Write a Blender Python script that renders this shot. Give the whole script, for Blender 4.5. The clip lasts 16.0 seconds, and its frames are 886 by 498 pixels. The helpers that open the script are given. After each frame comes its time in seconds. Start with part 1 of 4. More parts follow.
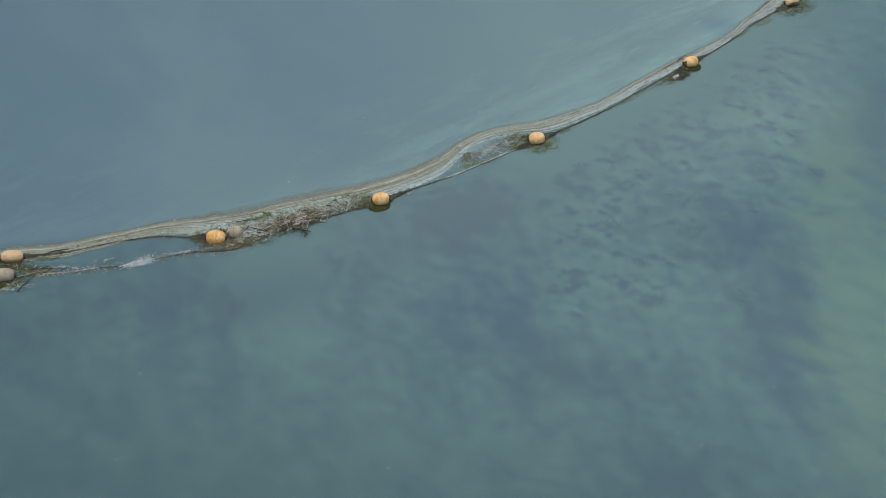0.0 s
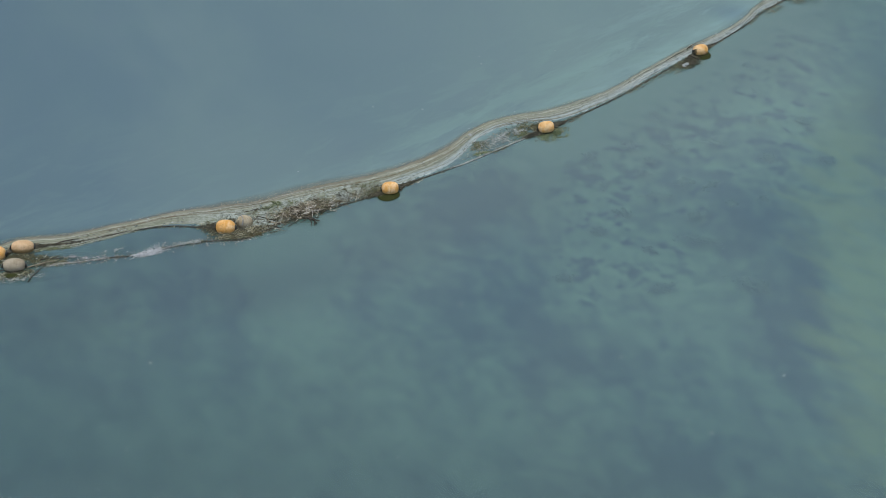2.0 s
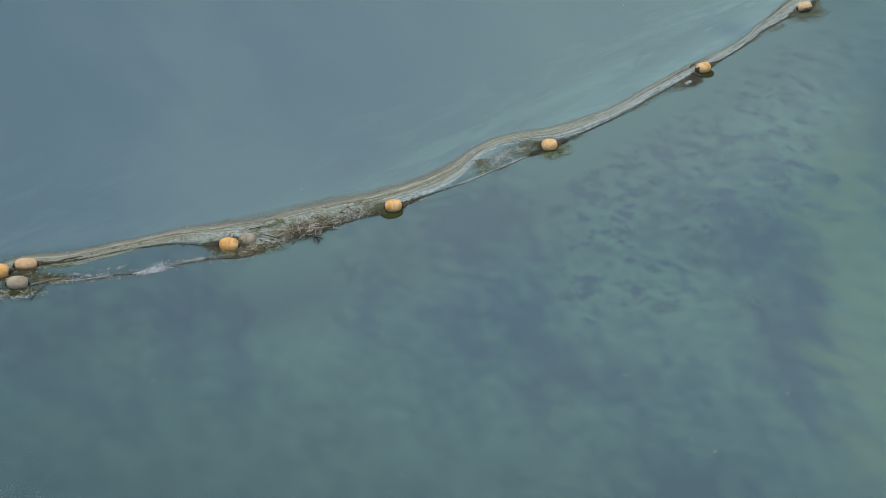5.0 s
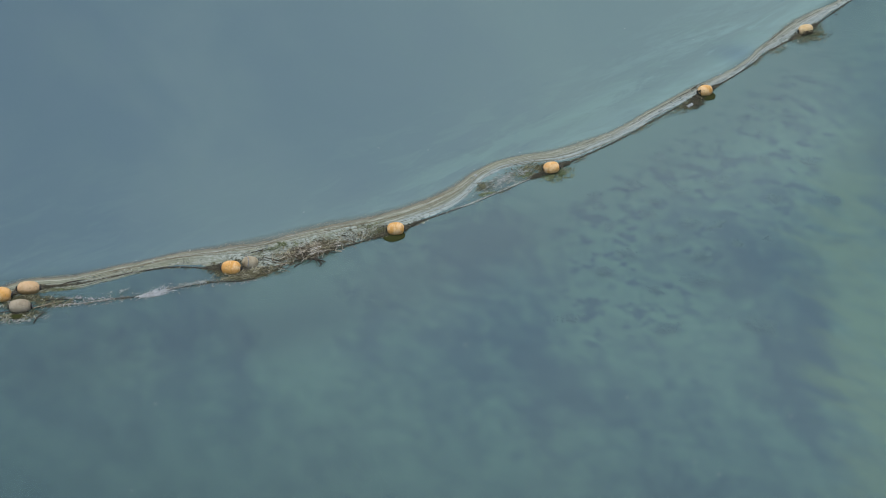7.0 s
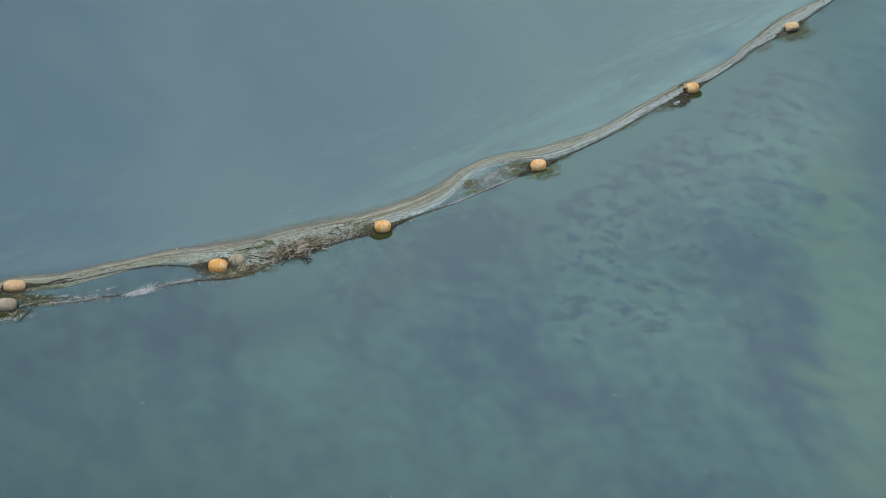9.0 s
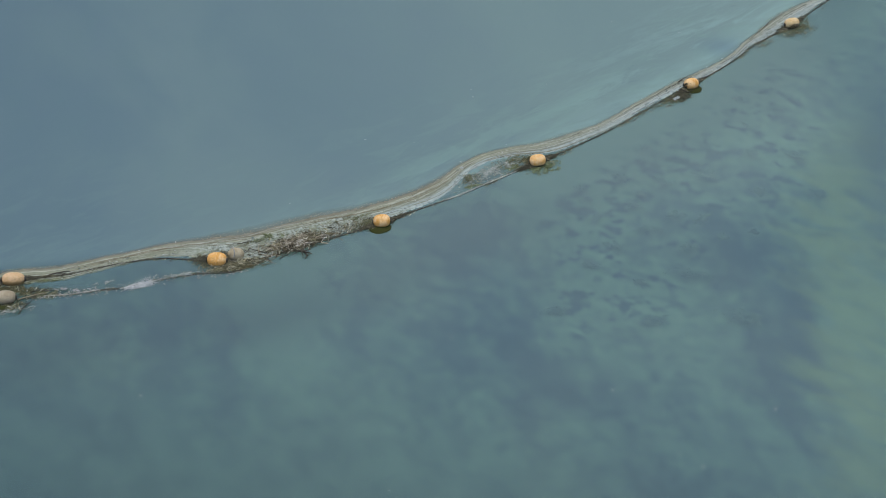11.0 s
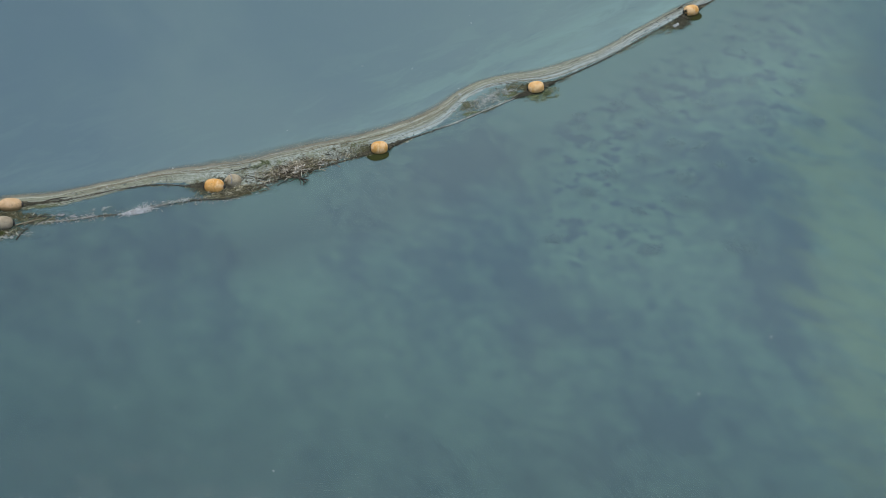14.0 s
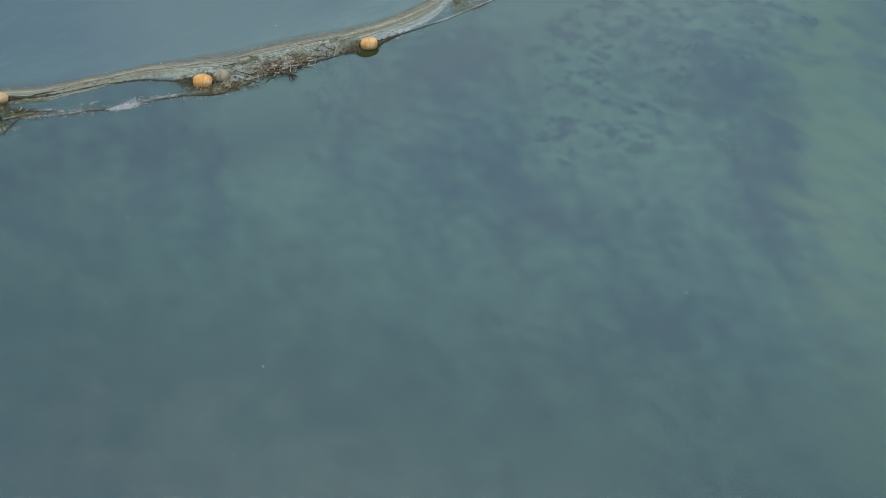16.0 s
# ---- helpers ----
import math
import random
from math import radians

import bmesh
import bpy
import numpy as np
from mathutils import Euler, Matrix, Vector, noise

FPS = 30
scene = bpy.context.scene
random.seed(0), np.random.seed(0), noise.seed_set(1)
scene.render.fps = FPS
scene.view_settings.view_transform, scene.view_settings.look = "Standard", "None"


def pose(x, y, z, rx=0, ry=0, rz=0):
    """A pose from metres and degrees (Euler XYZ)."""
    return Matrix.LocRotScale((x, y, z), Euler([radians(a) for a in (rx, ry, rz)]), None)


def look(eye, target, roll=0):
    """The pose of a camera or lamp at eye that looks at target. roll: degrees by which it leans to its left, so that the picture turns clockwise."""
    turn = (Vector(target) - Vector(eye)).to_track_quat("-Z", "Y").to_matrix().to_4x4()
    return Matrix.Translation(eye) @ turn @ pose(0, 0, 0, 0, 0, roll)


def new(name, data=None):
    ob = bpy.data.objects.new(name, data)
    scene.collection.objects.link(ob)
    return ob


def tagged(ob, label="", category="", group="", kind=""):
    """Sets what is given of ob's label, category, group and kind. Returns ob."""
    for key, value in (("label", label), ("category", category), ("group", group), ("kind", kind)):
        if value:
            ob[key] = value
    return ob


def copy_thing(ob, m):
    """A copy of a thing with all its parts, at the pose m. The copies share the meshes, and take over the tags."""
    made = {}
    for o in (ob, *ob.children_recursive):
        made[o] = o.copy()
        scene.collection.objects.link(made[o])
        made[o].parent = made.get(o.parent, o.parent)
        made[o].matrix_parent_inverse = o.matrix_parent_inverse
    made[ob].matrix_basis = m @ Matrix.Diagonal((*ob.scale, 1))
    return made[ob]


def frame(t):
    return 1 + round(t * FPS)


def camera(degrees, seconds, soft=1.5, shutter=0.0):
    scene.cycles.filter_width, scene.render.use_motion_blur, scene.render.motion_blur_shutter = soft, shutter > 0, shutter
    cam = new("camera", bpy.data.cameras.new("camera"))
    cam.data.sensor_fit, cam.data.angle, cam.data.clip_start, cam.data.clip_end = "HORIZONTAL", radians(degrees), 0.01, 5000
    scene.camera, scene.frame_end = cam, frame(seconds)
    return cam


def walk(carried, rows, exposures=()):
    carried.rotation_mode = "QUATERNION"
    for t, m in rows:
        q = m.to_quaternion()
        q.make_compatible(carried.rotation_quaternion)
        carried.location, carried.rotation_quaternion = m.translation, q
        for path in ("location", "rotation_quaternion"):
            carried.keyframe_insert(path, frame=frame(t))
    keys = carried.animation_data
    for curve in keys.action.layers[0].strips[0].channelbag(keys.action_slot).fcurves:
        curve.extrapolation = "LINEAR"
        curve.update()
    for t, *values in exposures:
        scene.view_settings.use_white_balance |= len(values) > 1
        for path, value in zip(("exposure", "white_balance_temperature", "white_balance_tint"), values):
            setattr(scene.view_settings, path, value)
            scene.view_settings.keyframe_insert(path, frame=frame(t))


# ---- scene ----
cam = camera(34.0, 16.0, soft=0.95)
EYE = (0.0, 0.0, 16.0)
# seconds, then the turn in degrees; the camera stays at one place high over the water
TURNS = [
    (0.0, 45.833, -0.559, -0.287), (0.5, 45.520, -0.514, -0.364), (1.0, 45.358, -0.436, -0.250),
    (1.5, 45.339, -0.284, -0.146), (2.0, 45.399, -0.203, -0.104), (2.5, 45.526, -0.169, -0.035),
    (3.0, 45.561, -0.228, -0.081), (3.5, 45.397, -0.288, -0.143), (4.0, 45.422, -0.284, -0.119),
    (4.2, 45.540, -0.262, -0.098), (6.3, 46.752, 0.045, 0.060), (6.5, 46.839, 0.050, 0.047),
    (7.0, 47.000, -0.000, 0.000), (7.5, 46.938, -0.007, -0.110), (8.0, 46.834, -0.004, -0.278),
    (8.5, 46.826, -0.244, -0.267), (9.0, 46.912, -0.271, -0.443), (9.2, 46.935, -0.300, -0.465),
    (11.3, 46.550, -0.510, -0.250), (11.5, 46.425, -0.512, -0.221), (12.0, 46.005, -0.501, -0.144),
    (12.5, 45.605, -0.535, -0.129), (13.0, 45.109, -0.671, -0.123), (13.5, 44.414, -0.693, -0.192),
    (14.0, 43.817, -0.699, -0.224), (14.2, 43.627, -0.735, -0.180), (14.5, 43.365, -0.762, -0.142), (14.7, 43.177, -0.765, -0.142),
    (14.8, 43.044, -0.790, -0.115), (15.0, 42.329, -0.770, -0.127), (15.2, 41.538, -0.780, -0.115), (15.5, 40.952, -0.930, -0.058),
    (15.7, 40.564, -1.035, -0.140), (16.0, 39.776, -1.255, -0.240),
]
walk(cam, [(t, pose(*EYE, rx, ry, rz)) for t, rx, ry, rz in TURNS], [(0.0, 0.02, 6480, 4), (11.5, 0.02, 6480, 4), (16.0, -0.02, 6450, 3)])

# ---- light: a bright, thinly overcast sky ----
world = bpy.data.worlds.new("sky")
scene.world = world
world.use_nodes = True
wt = world.node_tree
sky = wt.nodes.new("ShaderNodeTexSky")
sky.sky_type, sky.sun_disc = "NISHITA", False
sky.sun_elevation, sky.sun_rotation = radians(84), radians(-20)
sky.air_density, sky.dust_density, sky.ozone_density = 1.0, 3.0, 1.0
wt.links.new(sky.outputs[0], wt.nodes["Background"].inputs["Color"])
wt.nodes["Background"].inputs["Strength"].default_value = 0.12
sun = new("sun", bpy.data.lights.new("sun", "SUN"))
sun.data.energy, sun.data.angle, sun.data.color = 1.8, radians(45), (1.0, 0.96, 0.9)
sun.matrix_world = look((-0.8, 2.2, 24.8), (0, 0, 0))


# ---- materials ----
class Nodes:
    """Short calls for building one node material."""

    def __init__(self, name):
        self.mat = bpy.data.materials.new(name)
        self.mat.use_nodes = True
        self.tree = self.mat.node_tree
        self.bsdf = self.tree.nodes["Principled BSDF"]
        self.out = self.tree.nodes["Material Output"]

    def put(self, socket, value):
        if isinstance(value, bpy.types.NodeSocket):
            self.tree.links.new(value, socket)
        else:
            socket.default_value = value

    def add(self, kind, **given):
        n = self.tree.nodes.new(kind)
        for key, value in given.items():
            self.put(n.inputs[key], value)
        return n

    def math(self, op, a, b=0.0, c=0.0):
        n = self.tree.nodes.new("ShaderNodeMath")
        n.operation = op
        for socket, value in zip(n.inputs, (a, b, c)):
            self.put(socket, value)
        return n.outputs[0]

    def step(self, x, low, high):
        """0 below low, 1 over high, smooth between; low may be over high."""
        n = self.tree.nodes.new("ShaderNodeMapRange")
        n.interpolation_type = "SMOOTHSTEP"
        turned = low > high
        for key, value in zip(("Value", "From Min", "From Max", "To Min", "To Max"),
                              (x, min(low, high), max(low, high), float(turned), float(not turned))):
            self.put(n.inputs[key], value)
        return n.outputs[0]

    def mix(self, t, a, b):
        n = self.tree.nodes.new("ShaderNodeMix")
        n.data_type = "RGBA"
        for socket, value in zip((n.inputs[0], n.inputs[6], n.inputs[7]), (t, a, b)):
            self.put(socket, (*value, 1) if isinstance(value, tuple) and len(value) == 3 else value)
        return n.outputs[2]

    def place(self, stretch=(1, 1, 1), turn=0.0, shift=(0, 0, 0), source="Object"):
        """Coordinates turned so that their x runs along the heading turn, then stretched."""
        c = self.tree.nodes.new("ShaderNodeTexCoord").outputs[source]
        if turn:
            c = self.add("ShaderNodeVectorRotate", Vector=c, Angle=radians(-turn)).outputs[0]
        return self.add("ShaderNodeMapping", Vector=c, Scale=stretch, Location=shift).outputs[0]

    def noise(self, where, scale, detail=4.0, rough=0.55, twist=0.0):
        return self.add("ShaderNodeTexNoise", Vector=where, Scale=scale, Detail=detail,
                        Roughness=rough, Distortion=twist).outputs["Fac"]

    def bump(self, height, strength, distance):
        return self.add("ShaderNodeBump", Height=height, Strength=strength, Distance=distance).outputs[0]

    def ramp(self, t, stops):
        n = self.tree.nodes.new("ShaderNodeValToRGB")
        self.put(n.inputs[0], t)
        while len(n.color_ramp.elements) < len(stops):
            n.color_ramp.elements.new(0.5)
        for e, (at, colour) in zip(n.color_ramp.elements, stops):
            e.position, e.color = at, (*colour, 1)
        return n.outputs[0]

    def set(self, **given):
        for key, value in given.items():
            key = key.replace("_", " ")
            if isinstance(value, tuple) and len(value) == 3:
                value = (*value, 1)
            self.put(self.bsdf.inputs[key], value)
        return self.mat


def boom_side(n, shrink=1.0):
    """x, y and the way past the floating line: over 0 on its far side."""
    c = n.place((shrink, shrink, 1))
    sep = n.add("ShaderNodeSeparateXYZ", Vector=c)
    x, y = sep.outputs[0], sep.outputs[1]
    xc = n.math("MINIMUM", n.math("MAXIMUM", x, -8.0), 12.0)
    line = n.math("MULTIPLY_ADD", n.math("MULTIPLY_ADD", xc, 0.0345, 0.54), xc, 17.95)
    line = n.math("MAXIMUM", line, n.math("MULTIPLY_ADD", xc, 0.13, 17.075))
    return x, y, n.math("SUBTRACT", y, line)


def water_material():
    n = Nodes("lake_water")
    x, y, side = boom_side(n)
    far = n.step(side, 0.05, 0.5)
    # milky water: blue-grey, with drifting veils of paler algae
    veil = n.noise(n.place((1.0, 0.55, 1), 24), 0.33, 3, 0.5, 0.4)
    body = n.mix(n.step(veil, 0.36, 0.66), (0.142, 0.215, 0.265), (0.160, 0.234, 0.272))
    # darker towards the near left corner, with lens falloff painted into the colour
    body = n.mix(n.math("MULTIPLY", n.step(n.math("MULTIPLY_ADD", x, 0.30, y), 16.5, 8.0), 0.9), body, (0.084, 0.138, 0.166))
    body = n.mix(n.math("MULTIPLY", n.step(n.math("MULTIPLY_ADD", x, 0.9, y), 8.6, 4.8), 0.85), body, (0.064, 0.108, 0.156))
    # darker and bluer westward: the lens's edge falloff, put into the water colour
    body = n.mix(n.math("MULTIPLY", n.step(n.math("MULTIPLY_ADD", y, 0.12, x), -2.2, -5.2), 0.28), body, (0.100, 0.160, 0.225))
    # a fine pale film spreads over the far water
    spread = n.math("MULTIPLY", n.step(n.math("MULTIPLY_ADD", veil, 5.0, x), -5.0, 6.0), far)
    body = n.mix(n.math("MULTIPLY", spread, 0.75), body, (0.214, 0.296, 0.310))
    body = n.mix(n.math("MULTIPLY", n.math("MULTIPLY", n.step(x, 3.6, 8.0), far), 0.55), body, (0.268, 0.365, 0.368))
    wisp = n.noise(n.place((0.55, 1.5, 1), 30, (2, 6, 0)), 1.9, 5, 0.6, 0.7)
    wisp_area = n.math("MULTIPLY", n.step(side, 4.0, 0.4), n.math("MULTIPLY_ADD", n.step(x, -3.5, 1.0), 0.75, 0.25))
    body = n.mix(n.math("MULTIPLY", n.math("MULTIPLY", n.step(wisp, 0.47, 0.66), far), n.math("MULTIPLY", wisp_area, 0.6)), body, (0.225, 0.335, 0.328))
    body = n.mix(n.math("MULTIPLY", n.math("MULTIPLY", n.step(wisp, 0.42, 0.28), far), n.math("MULTIPLY", wisp_area, 0.6)), body, (0.155, 0.225, 0.275))
    # a teal veil gathers along the far side of the line, drawn out by the current
    near_line = n.math("MULTIPLY", far, n.step(side, 1.3, 0.2))
    drawn = n.noise(n.place((0.34, 1.3, 1), 33, (3, 1, 0)), 1.6, 5, 0.6, 1.1)
    lines = n.noise(n.place((0.40, 1.5, 1), 38, (1, 4, 0)), 2.6, 5, 0.62, 1.8)
    drawn = n.math("MULTIPLY_ADD", n.math("SUBTRACT", lines, 0.5), 0.45, drawn)
    right = n.step(x, 1.2, 5.0)
    wide = n.math("MULTIPLY", n.math("MULTIPLY", far, right), n.step(side, 3.6, 0.6))
    teal = n.math("MAXIMUM", n.math("MULTIPLY", n.math("MULTIPLY", near_line, n.math("MULTIPLY_ADD", n.step(x, -4.5, 0.5), 0.75, 0.20)), n.math("MULTIPLY_ADD", n.step(drawn, 0.32, 0.64), 0.65, n.math("MULTIPLY_ADD", n.step(x, 2.0, 6.0), 0.35, 0.3))),
                  n.math("MULTIPLY", n.math("MULTIPLY", wide, 0.85), n.step(drawn, 0.42, 0.70)))
    body = n.mix(n.math("MULTIPLY", teal, 0.8), body, (0.248, 0.372, 0.362))
    # a pale ribbon of algae trails off the bulge in the line, and one round hole of clear water
    trail = n.math("SUBTRACT", n.math("MULTIPLY_ADD", n.math("SUBTRACT", drawn, 0.5), 0.9, side), n.math("MULTIPLY_ADD", x, 0.06, 1.22))
    trail = n.math("MULTIPLY", n.step(n.math("ABSOLUTE", trail), 0.30, 0.04), n.math("MULTIPLY", n.step(x, -1.4, 0.2), n.step(x, 4.4, 2.6)))
    body = n.mix(n.math("MULTIPLY", trail, 0.45), body, (0.250, 0.378, 0.362))
    hx, hy = n.math("MULTIPLY_ADD", x, 2.2, -12.2), n.math("MULTIPLY_ADD", y, 3.4, -76.8)
    hole = n.math("EXPONENT", n.math("MULTIPLY", n.math("MULTIPLY_ADD", hx, hx, n.math("MULTIPLY", hy, hy)), -1.0))
    body = n.mix(n.math("MULTIPLY", hole, 0.65), body, (0.135, 0.205, 0.270))
    # fresh milky water comes through under the line
    plume_in = n.math("MULTIPLY", n.math("MULTIPLY", n.step(n.math("MULTIPLY_ADD", n.step(x, 2.0, 6.0), 1.8, side), -3.4, -0.4), n.step(side, 0.5, 0.0)), n.math("MULTIPLY", n.step(x, -6.0, 4.5), n.math("MULTIPLY_ADD", n.step(x, 8.2, 6.4), 0.7, 0.3)))
    body = n.mix(n.math("MULTIPLY", plume_in, 0.85), body, (0.250, 0.345, 0.362))
    turbid = n.add("ShaderNodeBsdfDiffuse", Color=body)
    clear = n.add("ShaderNodeBsdfTransparent", Color=(0.80, 0.97, 0.86, 1))
    # the far side is covered by the film and shows less of the bed
    see = n.math("MULTIPLY_ADD", far, -0.22, 0.50)
    see = n.math("MULTIPLY_ADD", teal, -0.12, see)
    inside = n.add("ShaderNodeMixShader", Fac=see)
    n.put(inside.inputs[1], turbid.outputs[0])
    n.put(inside.inputs[2], clear.outputs[0])
    # faint ripples, stronger where a breeze touches the open water
    reach = n.math("MULTIPLY_ADD", x, 0.20, y)
    breeze = n.math("MULTIPLY_ADD", n.step(reach, 10.4, 7.2), 0.5, n.math("MULTIPLY", n.step(reach, 12.4, 9.6), 0.5))
    gust = n.step(n.noise(n.place((0.8, 1.5, 1), 4), 1.5, 3, 0.55, 0.3), 0.34, 0.66)
    breeze = n.math("MULTIPLY", breeze, n.math("MULTIPLY_ADD", gust, 0.75, 0.25))
    trains = []
    for turn, scale, bend in ((3, 4.9, 4.5), (-9, 6.0, 5.0), (17, 4.3, 5.0)):
        train = n.add("ShaderNodeTexWave", Vector=n.place((1, 1, 1), turn, (turn, 0, 0)), Scale=scale, Distortion=bend, Detail=2.0)
        train.inputs["Detail Scale"].default_value = 0.55
        train.bands_direction = "Y"
        # each train comes and goes in short crests
        crest = n.step(n.noise(n.place((2.2, 3.2, 1), turn, (turn * 2, 5, 0)), 1.4, 3, 0.6, 0.3), 0.30, 0.62)
        trains.append(n.math("MULTIPLY", n.math("SUBTRACT", train.outputs["Fac"], 0.5), crest))
    wavelet = n.math("ADD", n.math("ADD", trains[0], trains[1]), trains[2])
    calm = n.noise(n.place((1, 1.5, 1)), 1.3, 3, 0.5)
    height = n.math("MULTIPLY_ADD", n.math("MULTIPLY", breeze, n.math("MULTIPLY_ADD", n.step(x, 1.5, -5.0), 0.12, 0.065)), wavelet, n.math("MULTIPLY", calm, 0.12))
    rough = n.bump(height, 1.0, 0.035)
    n.put(turbid.inputs["Normal"], n.bump(height, 1.0, 0.06))
    gloss = n.add("ShaderNodeBsdfGlossy", Roughness=0.15, Normal=rough)
    top = n.add("ShaderNodeMixShader", Fac=n.add("ShaderNodeFresnel", IOR=1.33, Normal=rough).outputs[0])
    n.put(top.inputs[1], inside.outputs[0])
    n.put(top.inputs[2], gloss.outputs[0])
    n.put(n.out.inputs["Surface"], top.outputs[0])
    return n.mat


# broad weed beds (over 0) and bare silt (under 0): x, y, the two half widths, how dense
BEDS = [(0.7, 19.0, 1.1, 0.8, 1.00), (1.0, 16.8, 1.3, 1.1, 0.58), (1.8, 15.2, 1.1, 0.7, 0.40), (-4.7, 16.6, 0.6, 1.4, 0.65), (-1.2, 17.2, 0.5, 1.0, 0.35),
        (5.5, 18.3, 0.9, 1.4, 0.55), (5.8, 16.1, 0.6, 0.9, 0.80), (3.6, 13.4, 0.8, 0.4, 0.70), (2.2, 12.4, 1.0, 0.5, 0.50), (-3.2, 15.8, 0.5, 1.3, 0.55),
        (-5.5, 14.6, 1.0, 1.0, 0.30), (4.4, 19.6, 1.1, 0.9, 0.30), (-2.6, 17.6, 0.8, 1.4, -1.40), (-2.2, 15.6, 0.8, 0.7, -0.35), (2.8, 18.1, 0.7, 1.6, -0.42),
        (4.2, 16.4, 0.9, 0.8, -0.28), (2.7, 20.4, 0.7, 0.8, -0.60), (-5.3, 15.9, 0.5, 1.0, -0.50), (-0.3, 13.8, 1.3, 0.7, -0.30)]


def bed_material():
    n = Nodes("silt_and_weed")
    x, y, side = boom_side(n, 0.909)
    # the sheet's own place on the bed, drawn awry so that no rim is smooth
    here = n.add("ShaderNodeSeparateXYZ", Vector=n.place())
    awry = n.noise(n.place((1, 0.7, 1), 0, (4, 2, 0)), 0.9, 4, 0.6)
    askew = n.noise(n.place((1, 0.7, 1), 0, (9, 7, 0)), 0.9, 4, 0.6)
    bx = n.math("MULTIPLY_ADD", n.math("SUBTRACT", awry, 0.5), 2.6, here.outputs[0])
    by = n.math("MULTIPLY_ADD", n.math("SUBTRACT", askew, 0.5), 2.6, here.outputs[1])
    bias = 0.0
    for cx, cy, rx, ry, dense in BEDS:
        dx, dy = n.math("MULTIPLY_ADD", bx, 1 / rx, -cx / rx), n.math("MULTIPLY_ADD", by, 1 / ry, -cy / ry)
        far_off = n.math("MULTIPLY_ADD", dx, dx, n.math("MULTIPLY", dy, dy))
        bias = n.math("MULTIPLY_ADD", n.math("EXPONENT", n.math("MULTIPLY", far_off, -1.0)), dense, bias)
    # weed tufts drawn out slantwise break the broad beds up
    tufts = n.noise(n.place((1.25, 0.6, 1), 16), 1.1, 4, 0.58, 0.3)
    slant = n.noise(n.place((0.75, 1.25, 1), -50, (1, 8, 0)), 1.6, 5, 0.64, 0.5)
    small = n.noise(n.place((0.85, 1.15, 1), -12), 2.4, 4, 0.58, 0.3)
    cover = n.math("MULTIPLY_ADD", tufts, 0.75, n.math("MULTIPLY_ADD", slant, 0.36, n.math("MULTIPLY_ADD", small, 0.60, -0.005)))
    cover = n.math("MULTIPLY_ADD", bias, 0.46, cover)
    clean = n.math("MULTIPLY", n.step(side, -2.6, -0.5), n.step(x, 0.8, 2.2))
    cover = n.math("MULTIPLY_ADD", clean, -0.30, cover)
    # the west is evenly overgrown, the east patchy
    cover = n.math("MULTIPLY_ADD", n.math("SUBTRACT", cover, 0.90), n.math("MULTIPLY_ADD", n.step(x, -2.5, 1.5), 0.30, 0.70), 0.90)
    weed = n.step(cover, 0.58, 1.20)
    # loose dark clots off the middle of the line
    clot = n.noise(n.place((0.95, 1.25, 1), -10, (8, 5, 0)), 2.6, 3, 0.55, 0.15)
    clot_area = n.math("MULTIPLY", n.math("MULTIPLY", n.step(x, 1.2, 2.6), n.step(x, 7.8, 6.0)), n.math("MULTIPLY", n.step(side, -6.0, -3.0), n.step(side, -0.3, -1.2)))
    clot_area = n.math("MULTIPLY_ADD", n.math("MULTIPLY", n.step(x, -3.5, -0.5), n.step(side, -0.8, -2.0)), 0.34, n.math("MULTIPLY", clot_area, 0.95))
    weed = n.math("MAXIMUM", weed, n.math("MULTIPLY", clot_area, n.step(clot, 0.43, 0.70)))
    # a shallow yellow-green shelf to the east, deep water past it; darker towards the shore
    torn = n.noise(n.place((0.45, 1.7, 1), -32), 1.1, 3, 0.55)
    off = n.math("SUBTRACT", x, n.math("MULTIPLY_ADD", y, 0.09, 4.50))
    edge = n.math("MULTIPLY_ADD", n.math("SUBTRACT", torn, 0.5), 2.8, off)
    shelf = n.math("MULTIPLY", n.step(edge, -0.6, 0.6), n.step(edge, 2.2, 0.9))
    shelf = n.math("MULTIPLY", shelf, n.step(side, -2.6, -5.2))
    streaky = n.step(n.noise(n.place((0.5, 1.6, 1), -30, (3, 3, 0)), 1.6, 4, 0.6, 0.3), 0.30, 0.60)
    shelf = n.math("MULTIPLY", shelf, n.math("MULTIPLY_ADD", streaky, 0.65, 0.45))
    deep = n.math("MULTIPLY", n.step(off, 0.6, 1.8), n.math("MULTIPLY", n.step(side, -8.0, -4.0), n.step(side, -1.2, -4.6)))
    shore = n.step(n.math("MULTIPLY_ADD", x, 0.15, y), 15.5, 9.5)
    silt = n.mix(n.noise(n.place(), 5.0, 3), (0.258, 0.366, 0.345), (0.30, 0.415, 0.385))
    col = n.mix(weed, silt, (0.070, 0.112, 0.175))
    col = n.mix(n.math("MULTIPLY", shelf, 0.55), col, (0.46, 0.52, 0.26))
    col = n.mix(n.math("MULTIPLY", deep, 0.75), col, (0.08, 0.13, 0.20))
    col = n.mix(n.math("MULTIPLY", shore, 0.76), col, (0.075, 0.128, 0.128))
    return n.set(Base_Color=col, Roughness=0.95)


